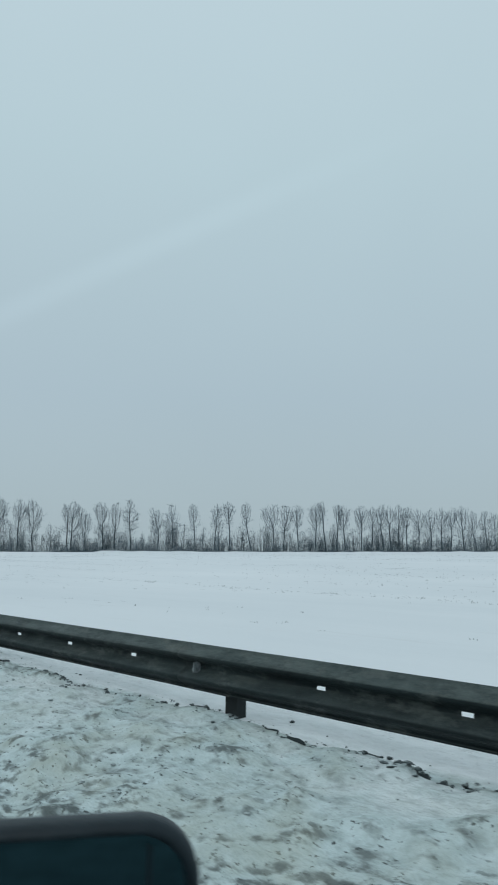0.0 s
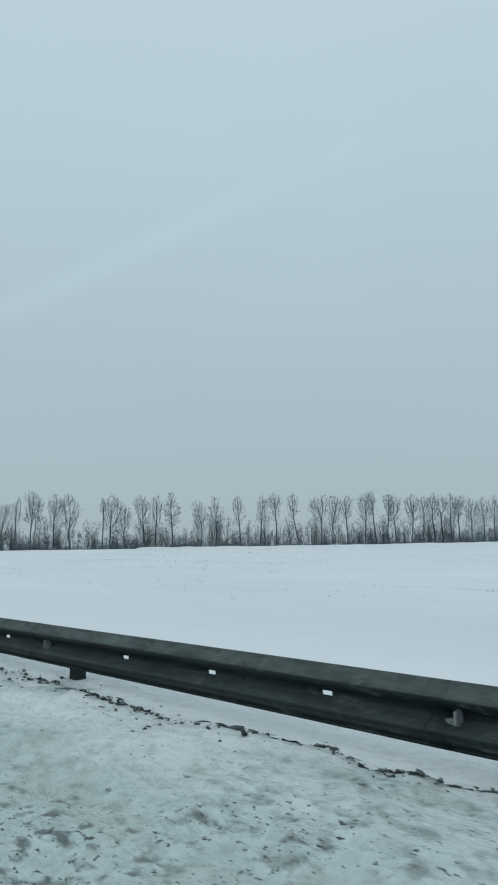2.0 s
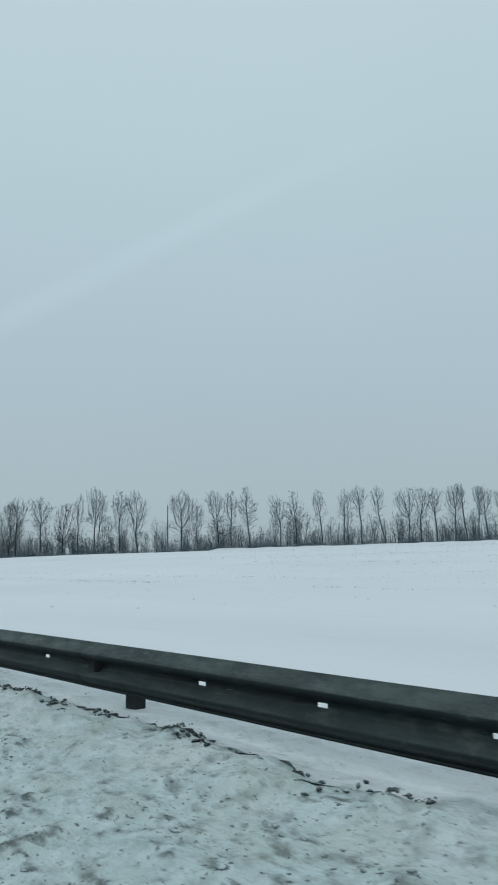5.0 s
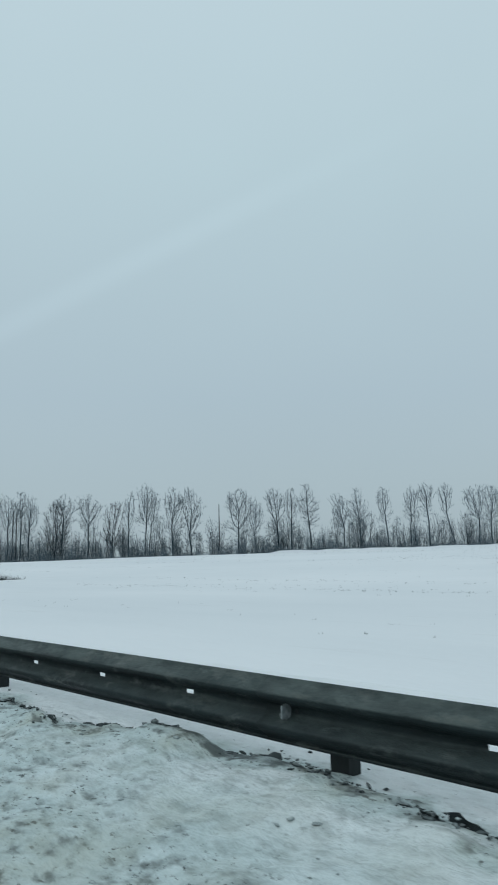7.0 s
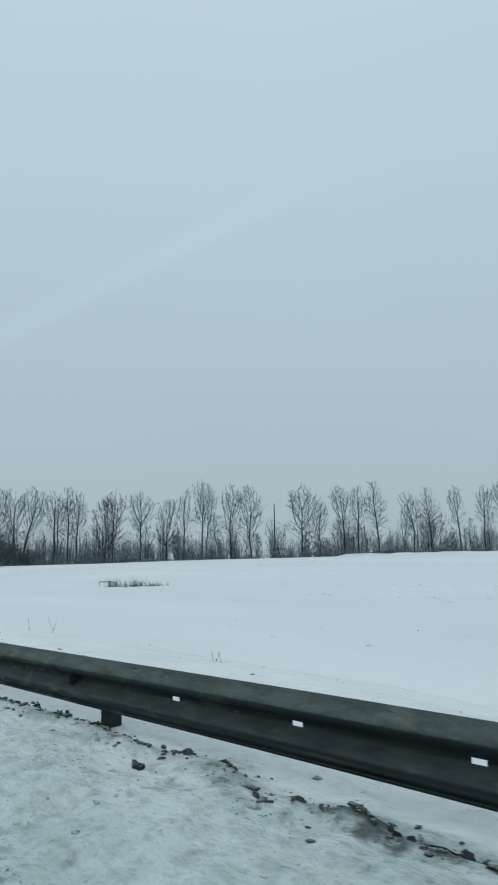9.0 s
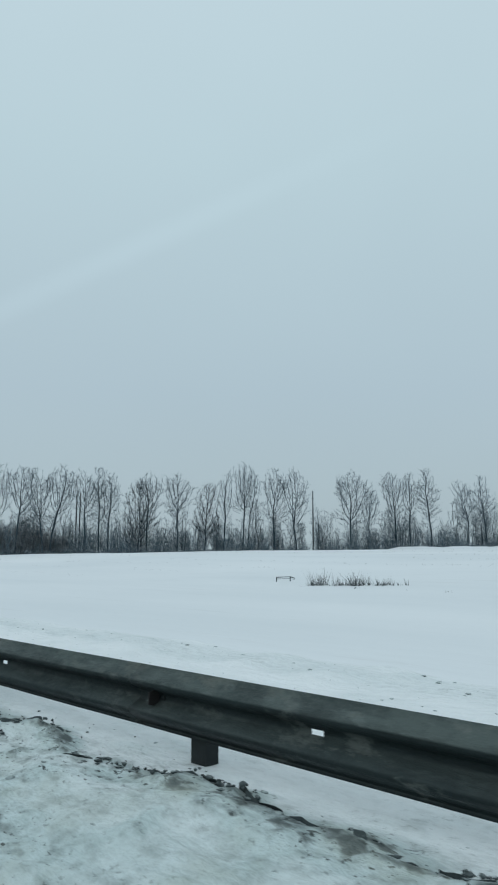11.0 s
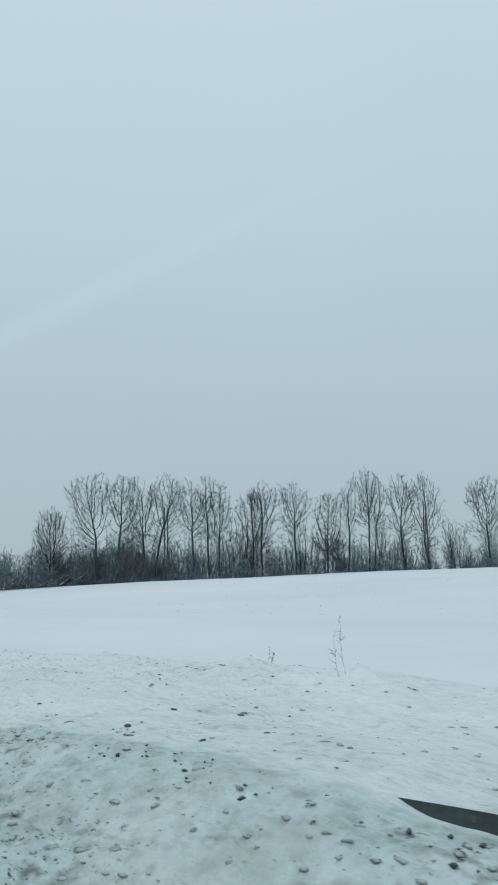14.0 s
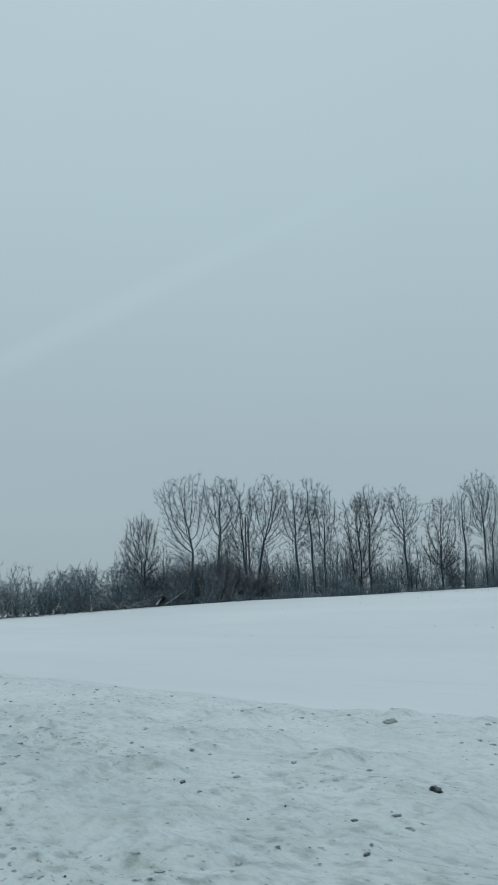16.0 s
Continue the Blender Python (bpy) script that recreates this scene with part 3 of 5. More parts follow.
def lumps(name, spots, mat, label, category):
    """Many small jagged lumps in one object. spots: x, y, z, half length, half width, half height, turn."""
    r = random.Random(9)
    V, F = [], []
    for x, y, z, a, b_, c, turn in spots:
        o, cs, sn = len(V), math.cos(turn), math.sin(turn)
        small = a < 0.02
        for v in OCT_V if small else ICO_V:
            j = r.uniform(0.4, 1.3)
            px, py, pz = v.x * a * j, v.y * b_ * j, v.z * c * r.uniform(0.35, 0.95)
            V.append((x + px * cs - py * sn, y + px * sn + py * cs, z + pz))
        F += [(i + o, j + o, k + o) for i, j, k in (OCT_F if small else ICO_F)]
    return tagged(new(name, mesh_of(name, V, F, mat)), label, category, kind="stuff")


r = random.Random(21)
spots = []
for _ in range(5000):
    x = r.uniform(-260, 6)
    late = x < -206
    y = 1.7 + (r.random() ** 0.8) * (5.2 if late else 2.1)
    if value_noise(x / 1.6, y / 0.7, 61) < r.uniform(-0.6, 0.5):
        continue
    s = 0.006 + 0.018 * r.random() ** 4
    spots.append((x, y, 0, s * r.uniform(1.0, 2.2), s * r.uniform(0.7, 1.2), s * r.uniform(0.35, 0.7), r.gauss(0, 0.7)))
for _ in range(2600):
    x = r.uniform(-260, -130)
    y = float(embankment_edge(x)) + r.gauss(-0.5, 0.7 if x > -206 else 0.35)
    s = 0.005 + 0.017 * r.random() ** 4
    if y > 3.75:
        spots.append((x, y, 0, s * r.uniform(1.0, 2.0), s * r.uniform(0.8, 1.3), s * r.uniform(0.5, 0.9), r.gauss(0, 0.7)))
for _ in range(9000):
    x = r.uniform(-260, -203)
    y = r.uniform(1.8, 7.2)
    if value_noise(x / 1.1, y / 0.5, 69) < r.uniform(-0.7, 0.6):
        continue
    s = 0.005 + 0.019 * r.random() ** 3
    spots.append((x, y, 0, s * r.uniform(1.0, 2.0), s * r.uniform(0.7, 1.2), s * r.uniform(0.4, 0.8), r.gauss(0, 0.7)))
for _ in range(2200):
    x, y = r.uniform(-218, -203), r.uniform(1.9, 3.45)
    if value_noise(x / 0.8, y / 0.4, 79) < r.uniform(-0.6, 0.5):
        continue
    s = 0.006 + 0.026 * r.random() ** 3
    spots.append((x, y, 0, s * r.uniform(1.0, 1.8), s * r.uniform(0.7, 1.2), s * r.uniform(0.45, 0.9), r.gauss(0, 0.7)))
for _ in range(6000):
    x = r.uniform(-205, 6)
    y = float(ridge_line(np.array([x]))[0]) - abs(r.gauss(0, 0.45)) + 0.05
    if y < 1.8 or value_noise(x / 0.9, y / 0.45, 76) < r.uniform(-0.2, 0.7):
        continue
    s = 0.005 + 0.018 * r.random() ** 3
    spots.append((x, y, 0, s * r.uniform(1.0, 1.8), s * r.uniform(0.7, 1.2), s * r.uniform(0.45, 0.9), r.gauss(0, 0.7)))
for _ in range(5000):
    x = r.uniform(-262, 6)
    y = 1.8 + (1.7 if x > -206 else 4.5) * r.random()
    if value_noise(x / 1.7, y / 0.6, 81) < r.uniform(-0.5, 0.6):
        continue
    s = 0.006 + 0.016 * r.random() ** 3
    spots.append((x, y, 0, s * r.uniform(1.0, 1.6), s * r.uniform(0.7, 1.1), s * r.uniform(0.4, 0.75), r.uniform(0, 6)))
zs = verge_height(np.array([s[0] for s in spots]), np.array([s[1] for s in spots]))
lumps("snow_clods", [(s[0], s[1], float(z) + 0.15 * s[5], *s[3:]) for s, z in zip(spots, zs)], CLOD, "small grey clods of frozen slush strewn over the snow", "snow clods")

spots = []
x = 6.0
while x > -206:
    x -= r.uniform(0.012, 0.055)
    n = float(value_noise(x / 1.9, 0.0, 63))
    if n < -0.2 and r.random() < 0.8:
        continue
    y = float(ridge_line(np.array([x]))[0]) + r.gauss(-0.02, 0.035 + 0.10 * max(0.0, n))
    s = 0.005 + 0.020 * r.random() ** 4
    spots.append((x, y, 0, s * r.uniform(1.2, 2.8), s * r.uniform(0.4, 0.8), s * r.uniform(0.35, 0.7), r.gauss(0.0, 0.4)))
    if r.random() < 0.3:
        spots.append((x + r.gauss(0, 0.1), y + r.uniform(0.03, 0.35), 0, s * 0.9, s * 0.7, s * 0.6, r.uniform(0, 6)))
x = 6.0
while x > -206:
    # a string of crumbled crust, then a gap
    run = r.uniform(0.25, 1.3)
    for _ in range(int(run / 0.011)):
        at = x - run * r.random()
        s = 0.005 + 0.016 * r.random() ** 2.5
        y = float(ridge_line(np.array([at]))[0]) + r.gauss(-0.02, 0.028 if r.random() < 0.8 else 0.10)
        spots.append((at, y, 0, s * r.uniform(1.0, 2.0), s * r.uniform(0.7, 1.1), s * r.uniform(0.7, 1.2), r.gauss(0, 0.6)))
    x -= run + r.uniform(0.1, 1.0)
# dark clods kicked onto the bank past the rail's end
for _ in range(2200):
    x, y = r.uniform(-262, -210), 1.8 + 3.4 * r.random() ** 1.6
    if value_noise(x / 1.5, y / 0.6, 83) < r.uniform(-0.1, 0.9):
        continue
    s = 0.006 + 0.020 * r.random() ** 3
    spots.append((x, y, 0, s * r.uniform(1.0, 1.6), s * r.uniform(0.7, 1.1), s * r.uniform(0.6, 1.0), r.uniform(0, 6)))
# broken lumps heaped against the beam where it runs into the snow
for _ in range(110):
    s = 0.006 + 0.012 * r.random() ** 2
    spots.append((r.uniform(-211.0, -204.6), r.uniform(3.22, 3.46), 0, s * r.uniform(1.0, 1.7), s * r.uniform(0.7, 1.1), s * r.uniform(0.8, 1.3), r.uniform(0, 6)))
zs = verge_height(np.array([s[0] for s in spots]), np.array([s[1] for s in spots]))
frozen = []
for _ in range(2600):
    x = r.uniform(-201.5, 6)
    if value_noise(x / 2.2, 0.5, 71) < r.uniform(0.0, 0.7):
        continue
    f = r.choice((0.80, 0.84, 0.88, 0.93)) if r.random() < 0.75 else r.uniform(0.43, 0.50)
    d = float(np.interp(f, [p[0] for p in SECTION], [p[1] for p in SECTION]))
    s = 0.004 + 0.011 * r.random() ** 3
    frozen.append((x, CREST_Y + d, RAIL_TOP - BEAM_H * (1 - f), s * r.uniform(1.2, 3.0), s * 0.6, s * r.uniform(0.5, 0.9), 0.0))
lumps("frozen_spray", frozen, CRUST, "grey crumbs of slush frozen onto the guardrail's beam", "frozen slush")
# the crust's broken lip: thin plates of ice standing in a row, with gaps
V, F = [], []


def plate(x0, y0, turn, length, high, thick, lean, jag=0.6):
    """One broken plate on edge: a jagged top, a face towards the road."""
    k = max(3, int(length / 0.035))
    o = len(V)
    c, d = math.cos(turn), math.sin(turn)
    px = [x0 - c * length * (i + (r.uniform(-0.35, 0.35) if 0 < i < k else 0)) / k for i in range(k + 1)]
    py = [y0 - d * length * i / k + r.gauss(0, 0.02 * jag) for i in range(k + 1)]
    ends = verge_height(np.array([px[0], px[-1]]), np.array([py[0], py[-1]]))
    pz = [ends[0] + (ends[1] - ends[0]) * i / k for i in range(k + 1)]
    for i in range(k + 1):
        h = high * (1 + r.uniform(-jag, jag * 0.6)) * (0.0 if r.random() < 0.35 * jag else 1.0)
        e = h * min(1.0, 0.25 + 1.6 * min(i, k - i) / k)
        x, y, z = px[i], py[i], float(pz[i])
        V.extend([(x, y, z - 0.03), (x + r.gauss(0, 0.004), y + lean * e, z + e), (x, y + lean * e + thick * e / high, z + e * 0.85), (x, y + thick * 1.5, z - 0.03)])
        if i:
            q = o + 4 * i
            F.extend([(q - 4 + j, q + j, q + j + 1, q - 3 + j) for j in range(3)])
    F.extend([(o, o + 1, o + 2, o + 3), (len(V) - 1, len(V) - 2, len(V) - 3, len(V) - 4)])


x = 6.0
while x > -203.0:
    n = float(value_noise(x / 1.6, 0.0, 67))
    ln = r.uniform(0.05, 0.18) if r.random() < 0.85 else r.uniform(0.18, 0.35)
    y = float(ridge_line(np.array([x]))[0])
    turn = math.atan2(float(ridge_line(np.array([x + 0.1]))[0] - ridge_line(np.array([x - 0.1]))[0]), 0.2) + r.gauss(0, 0.12)
    if n > -0.5 or r.random() < 0.3:
        high = r.uniform(0.005, 0.012) if r.random() < 0.7 else r.uniform(0.012, 0.020)
        plate(x, y + r.gauss(0, 0.015), turn, ln, high, high * r.uniform(0.4, 0.9) + 0.003, r.uniform(-0.3, 0.8))
        x -= ln * r.uniform(0.75, 1.5)
    else:
        x -= r.uniform(0.1, 0.35)
for x, y, turn, ln, high in ((-201.58, 3.44, -0.23, 0.30, 0.05), (-201.07, 3.48, -0.08, 0.50, 0.05), (-204.25, 3.42, -0.12, 0.55, 0.05), (-203.2, 3.50, -0.15, 0.18, 0.04), (-202.55, 3.38, -0.2, 0.25, 0.03)):
    plate(x, y, turn, ln, high, 0.03, 0.1, 0.3)
tagged(new("crust_edge", mesh_of("crust_edge", V, F, CRUST, False)), "jagged dark lip of dirty ice along the ploughed bank", "ice crust", kind="stuff")
lumps("ice_crust", [(s[0], s[1], float(z) + 0.4 * s[5], *s[3:]) for s, z in zip(spots, zs)], CRUST, "dark broken crust of dirty ice along the bank's edge", "ice crust")


def clod(x, y, size, seed, flat=0.6):
    """One jagged clod: a knobbly lump with broken faces, sunk a little into the snow."""
    q = random.Random(seed)
    bm = bmesh.new()
    bmesh.ops.create_icosphere(bm, subdivisions=3, radius=1.0)
    planes = [(Vector((q.gauss(0, 0.3), q.choice((-1, 1)), q.gauss(0, 0.5))).normalized(), q.uniform(0.45, 0.75)) for _ in range(3)]
    off = Vector((q.uniform(-50, 50), q.uniform(-50, 50), 0))
    for v in bm.verts:
        v.co += Vector(noise.noise_vector(v.co * 1.6 + off)) * 0.5
        for nrm, d in planes:
            e = v.co.dot(nrm) - d
            if e > 0:
                v.co -= nrm * e
        v.co += Vector(noise.noise_vector(v.co * 3.6 + off)) * 0.30 + Vector(noise.noise_vector(v.co * 8.0 + off)) * 0.20
    long, wide = size * 0.55, size * q.uniform(0.18, 0.30)
    bm.transform(Matrix.Rotation(q.gauss(-0.1, 0.22), 4, "Z") @ Matrix.Diagonal((long, wide, size * 0.5 * flat, 1)))
    ob = new("ice_clod", bpy.data.meshes.new("ice_clod"))
    bm.to_mesh(ob.data)
    bm.free()
    ob.data.polygons.foreach_set("use_smooth", [True] * len(ob.data.polygons))
    ob.data.materials.append(BLOCK if x > -190 or size < 0.12 else CLOD)
    z = float(verge_height(np.array([x]), np.array([y]))[0])
    ob.location = (x, y, z + size * 0.06 * flat)
    return tagged(ob, "jagged dark clod of frozen slush lying on roadside snow" if size < 0.15 else "large slab of dirty frozen slush lying on roadside snow", "ice clod", "clods along the verge")


CLODS_A = [(-8.7, 3.4, 0.08), (-9.24, 3.34, 0.19), (-25.86, 3.26, 0.24), (-24.63, 3.42, 0.11), (-25.12, 3.24, 0.09), (-22.78, 3.5, 0.15), (-39.8, 3.69, 0.08), (-38.49, 3.55, 0.1),
           (-37.96, 3.31, 0.11), (-38.69, 3.45, 0.09), (-46.12, 3.4, 0.16), (-46.53, 3.6, 0.07), (-47.96, 2.77, 0.11), (-61.93, 2.38, 0.1), (-61.15, 2.51, 0.11), (-61.88, 3.3, 0.15), (-61.07, 3.5, 0.06)]
CLODS_B = [(-97.91, 3.35, 0.27), (-99.61, 3.5, 0.06), (-105.49, 3.5, 0.08), (-105.6, 3.42, 0.06), (-113.84, 3.21, 0.15), (-115.38, 3.42, 0.06), (-113.23, 3.32, 0.11), (-113.05, 3.42, 0.07),
           (-122.57, 3.22, 0.15), (-122.59, 3.43, 0.12), (-121.6, 3.38, 0.13), (-121.32, 3.35, 0.12), (-121.1, 3.4, 0.17), (-120.8, 3.44, 0.11), (-129.89, 3.26, 0.18), (-128.3, 3.35, 0.19), (-136.99, 3.29, 0.13)]
CLODS_C = [(-179.47, 3.5, 0.21), (-186.78, 3.5, 0.2), (-186.42, 3.47, 0.15), (-186.12, 3.40, 0.2), (-185.85, 3.42, 0.17), (-187.35, 3.38, 0.13), (-196.52, 3.22, 0.13), (-196.1, 3.24, 0.06), (-195.74, 3.25, 0.08), (-194.87, 3.18, 0.12), (-204.45, 3.3, 0.15), (-193.9, 3.3, 0.24), (-193.45, 3.18, 0.2), (-194.3, 3.36, 0.14), (-196.9, 2.95, 0.14), (-142.72, 3.37, 0.2), (-142.5, 3.28, 0.13), (-143.5, 3.28, 0.18), (-143.12, 3.18, 0.13), (-142.28, 3.4, 0.16), (-144.85, 3.34, 0.12), (-144.37, 3.31, 0.11), (-143.78, 3.25, 0.15), (-143.58, 3.18, 0.1), (-98.0, 3.13, 0.12), (-26.25, 3.4, 0.2), (-203.04, 3.46, 0.11), (-203.54, 3.38, 0.13), (-202.72, 3.45, 0.1), (-219.03, 4.84, 0.08),
           (-217.14, 4.77, 0.09), (-220.25, 4.83, 0.12), (-216.13, 4.39, 0.07), (-226.83, 5.06, 0.09), (-224.67, 5.2, 0.14), (-223.69, 4.2, 0.1), (-232.78, 6.5, 0.09), (-232.63, 5.53, 0.12), (-238.21, 4.84, 0.08), (-239.86, 6.8, 0.16)]
for i, (x, y, s) in enumerate(CLODS_A + CLODS_B + CLODS_C):
    clod(x, y, s * 0.85, i + 3, 0.55)


# ---- bare trees ----
def tube(V, F, pts, rads, sides):
    """A tapered tube along a line of points, with a point at its end where the last radius is 0."""
    o = len(V)
    n = len(pts)
    for i, p in enumerate(pts):
        a = pts[min(i + 1, n - 1)] - pts[max(i - 1, 0)]
        a.normalize()
        u = a.cross(Vector((0.31, 0.95, 0.05)))
        if u.length < 0.05:
            u = a.cross(Vector((1, 0, 0)))
        u.normalize()
        w = a.cross(u)
        for k in range(sides):
            t = 6.28319 * k / sides
            V.append(p + (u * math.cos(t) + w * math.sin(t)) * rads[i])
    pointed = rads[-1] == 0
    if pointed:
        del V[o + (n - 1) * sides + 1:]
    for i in range(n - 1):
        for k in range(sides):
            a, b_ = o + i * sides + k, o + i * sides + (k + 1) % sides
            F.append((a, b_, o + (n - 1) * sides) if pointed and i == n - 2 else (a, b_, b_ + sides, a + sides))


def limb(q, start, way, length, bend, segs, lift):
    """Points of a branch that leaves in one direction and turns upwards as it grows."""
    pts, d, p = [start], way.normalized(), start.copy()
    for _ in range(segs):
        d = (d + Vector((q.gauss(0, bend), q.gauss(0, bend), q.gauss(0, bend) + lift))).normalized()
        p = p + d * (length / segs)
        pts.append(p.copy())
    return pts


def side_way(q, along, angle):
    """A direction at that angle to the given one, turned at random about it."""
    u = along.cross(Vector((q.gauss(0, 1), q.gauss(0, 1), q.gauss(0, 1)))).normalized()
    return (along * math.cos(angle) + u * math.sin(angle)).normalized()


def assembled(name, pieces, mat):
    """One mesh from pieces of (vertices, quads, triangles), as arrays."""
    vs, qs, ts, o = [], [], [], 0
    for v, q4, t3 in pieces:
        vs.append(v)
        qs.append(q4 + o)
        ts.append(t3 + o)
        o += len(v)
    v, q4, t3 = np.concatenate(vs), np.concatenate(qs), np.concatenate(ts)
    me = bpy.data.meshes.new(name)
    me.vertices.add(len(v))
    me.vertices.foreach_set("co", v.ravel())
    loops = np.concatenate([q4.ravel(), t3.ravel()])
    me.loops.add(len(loops))
    me.loops.foreach_set("vertex_index", loops)
    me.polygons.add(len(q4) + len(t3))
    me.polygons.foreach_set("loop_start", np.concatenate([np.arange(len(q4)) * 4, 4 * len(q4) + np.arange(len(t3)) * 3]))
    me.update(calc_edges=True)
    me.polygons.foreach_set("use_smooth", np.ones(len(me.polygons), bool))
    me.materials.append(mat)
    return me


def unit(v):
    return v / np.maximum(np.linalg.norm(v, axis=-1, keepdims=True), 1e-9)


def rings(p, d, r, sides):
    u = unit(np.cross(d, np.array([0.31, 0.95, 0.05])))
    w = np.cross(d, u)
    t = np.arange(sides) * 2 * np.pi / sides
    return p[:, None, :] + r[:, None, None] * (u[:, None, :] * np.cos(t)[None, :, None] + w[:, None, :] * np.sin(t)[None, :, None])


def stretches(p0, p1, d0, d1, r0, r1, sides):
    """Tapered tubes between pairs of points."""
    v = np.concatenate([rings(p0, d0, r0, sides), rings(p1, d1, r1, sides)], 1).reshape(-1, 3)
    k = np.arange(sides)
    face = np.stack([k, (k + 1) % sides, sides + (k + 1) % sides, sides + k], 1)
    return v, (np.arange(len(p0))[:, None, None] * 2 * sides + face[None]).reshape(-1, 4), np.zeros((0, 3), int)


def spikes(p0, p1, r):
    """Thin three-sided twigs that end in a point."""
    v = np.concatenate([rings(p0, unit(p1 - p0), r, 3), p1[:, None, :]], 1).reshape(-1, 3)
    face = np.array([(0, 1, 3), (1, 2, 3), (2, 0, 3)])
    return v, np.zeros((0, 4), int), (np.arange(len(p0))[:, None, None] * 4 + face[None]).reshape(-1, 3)


def grown(g, stems, goals, step, kill, climb=0.16, inertia=0.55, rise=0.9, most=1500):
    """Branches that grow from the stems' points towards the goals, each goal drawing the point that best lies below it.
    Returns points, parents and directions."""
    pts, par, way = [], [], []
    for line in stems:
        for i, p in enumerate(line):
            par.append(len(pts) - 1 if i else -1)
            pts.append(p)
            way.append(line[i] - line[i - 1] if i else line[1] - line[0])
    P, D = np.zeros((most + 400, 3)), np.zeros((most + 400, 3))
    n = len(pts)
    P[:n], D[:n] = np.array(pts), unit(np.array(way))
    born = np.zeros(most + 400, int)
    near, cost = np.zeros(len(goals), int), np.full(len(goals), 1e9)
    alive = np.ones(len(goals), bool)

    def see(a, b):
        e = goals[:, None, :] - P[None, a:b, :]
        dist = np.linalg.norm(e, axis=2)
        c = dist + np.maximum(0, rise * np.hypot(e[..., 0], e[..., 1]) - e[..., 2])
        c = c + np.maximum(0, 0.25 * dist - (e * D[None, a:b, :]).sum(2)) * 2.5
        k = c.argmin(1)
        best = c[np.arange(len(goals)), k]
        nearer = best < cost
        near[nearer], cost[nearer] = k[nearer] + a, best[nearer]
        alive[dist.min(1) < kill] = False

    see(0, n)
    for _ in range(140):
        alive[born[near] >= 4] = False
        if not alive.any() or n >= most:
            break
        idx = np.where(alive)[0]
        to = unit(goals[idx] - P[near[idx]])
        total = np.zeros((n, 3))
        np.add.at(total, near[idx], to)
        # a point that has branched already follows one goal alone
        lone = g.permutation(len(idx))
        lone = lone[born[near[idx[lone]]] > 0]
        total[near[idx[lone]]] = to[lone]
        who = np.unique(near[idx])
        d = unit(unit(total[who]) + np.where(born[who] > 0, 0.15, inertia)[:, None] * D[who] + np.array([0, 0, climb]) + g.normal(0, 0.10, (len(who), 3)))
        m = n + len(who)
        P[n:m], D[n:m] = P[who] + d * step, d
        par += who.tolist()
        born[who] += 1
        see(n, m)
        n = m
    return P[:n], np.array(par), D[:n]


def woody(g, stems, goals, step, kill, tip, base, twig_long, twig_r, twig_n, climb=0.16, inertia=0.55, rise=0.9, split=0.05, thick_sides=5):
    """Limbs and twigs of one plant: each trunk and limb with its name, and the pieces of the fine wood."""
    P, par, D = grown(g, stems, goals, step, kill, climb, inertia, rise)
    n = len(P)
    tips = np.zeros(n)
    has = np.zeros(n, bool)
    has[par[par >= 0]] = True
    tips[~has] = 1
    for i in range(n - 1, -1, -1):
        if par[i] >= 0:
            tips[par[i]] += tips[i]
    power = math.log(base / tip) / math.log(max(tips.max(), 2.0))
    R = tip * tips ** power
    heir = {}
    for i in range(n):
        p = par[i]
        if p >= 0 and (p not in heir or tips[i] > tips[heir[p]]):
            heir[p] = i
    c = np.array([i for i in range(n) if par[i] >= 0])
    p = par[c]
    main = np.array([heir[b] == a for a, b in zip(c, p)])
    d0 = np.where(main[:, None], D[p], D[c])
    r0 = np.where(main, np.minimum(R[p], R[c] * 1.35), R[c])
    chain, first = np.zeros(n, int), []
    for i in range(n):
        if par[i] >= 0 and heir[par[i]] == i:
            chain[i] = chain[par[i]]
        else:
            chain[i] = len(first)
            first.append(par[i] < 0)
    heavy = R[c] > split
    many = np.bincount(chain[c][heavy], minlength=len(first))
    thick = heavy & (many[chain[c]] >= 3)

    def some(sel, sides):
        return stretches(P[p[sel]], P[c[sel]], d0[sel], D[c[sel]], r0[sel], R[c[sel]], sides)
    # twigs: at every tip, and along the thin wood
    thin = np.where(R < tip * 3.2)[0]
    at = np.concatenate([np.repeat(np.where(~has)[0], 3), g.choice(thin, int(len(thin) * twig_n))]) if len(thin) else np.where(~has)[0]
    side = unit(np.cross(D[at], g.normal(0, 1, (len(at), 3))))
    a = g.uniform(0.25, 1.15, len(at))[:, None]
    ends = P[at] + (unit(D[at] * np.cos(a) + side * np.sin(a) + np.array([0, 0, 0.18]))) * (twig_long * g.uniform(0.4, 1.15, len(at)))[:, None]
    begin = P[at] - D[at] * (step * g.uniform(0, 0.9, len(at)))[:, None]
    begin = np.where((par[at] >= 0)[:, None], begin, P[at])
    wood = [("trunk" if first[k] else "limb", some(thick & (chain[c] == k), thick_sides)) for k in np.unique(chain[c][thick])]
    return wood, [some(~thick, 3), spikes(begin, ends, np.full(len(at), twig_r))]


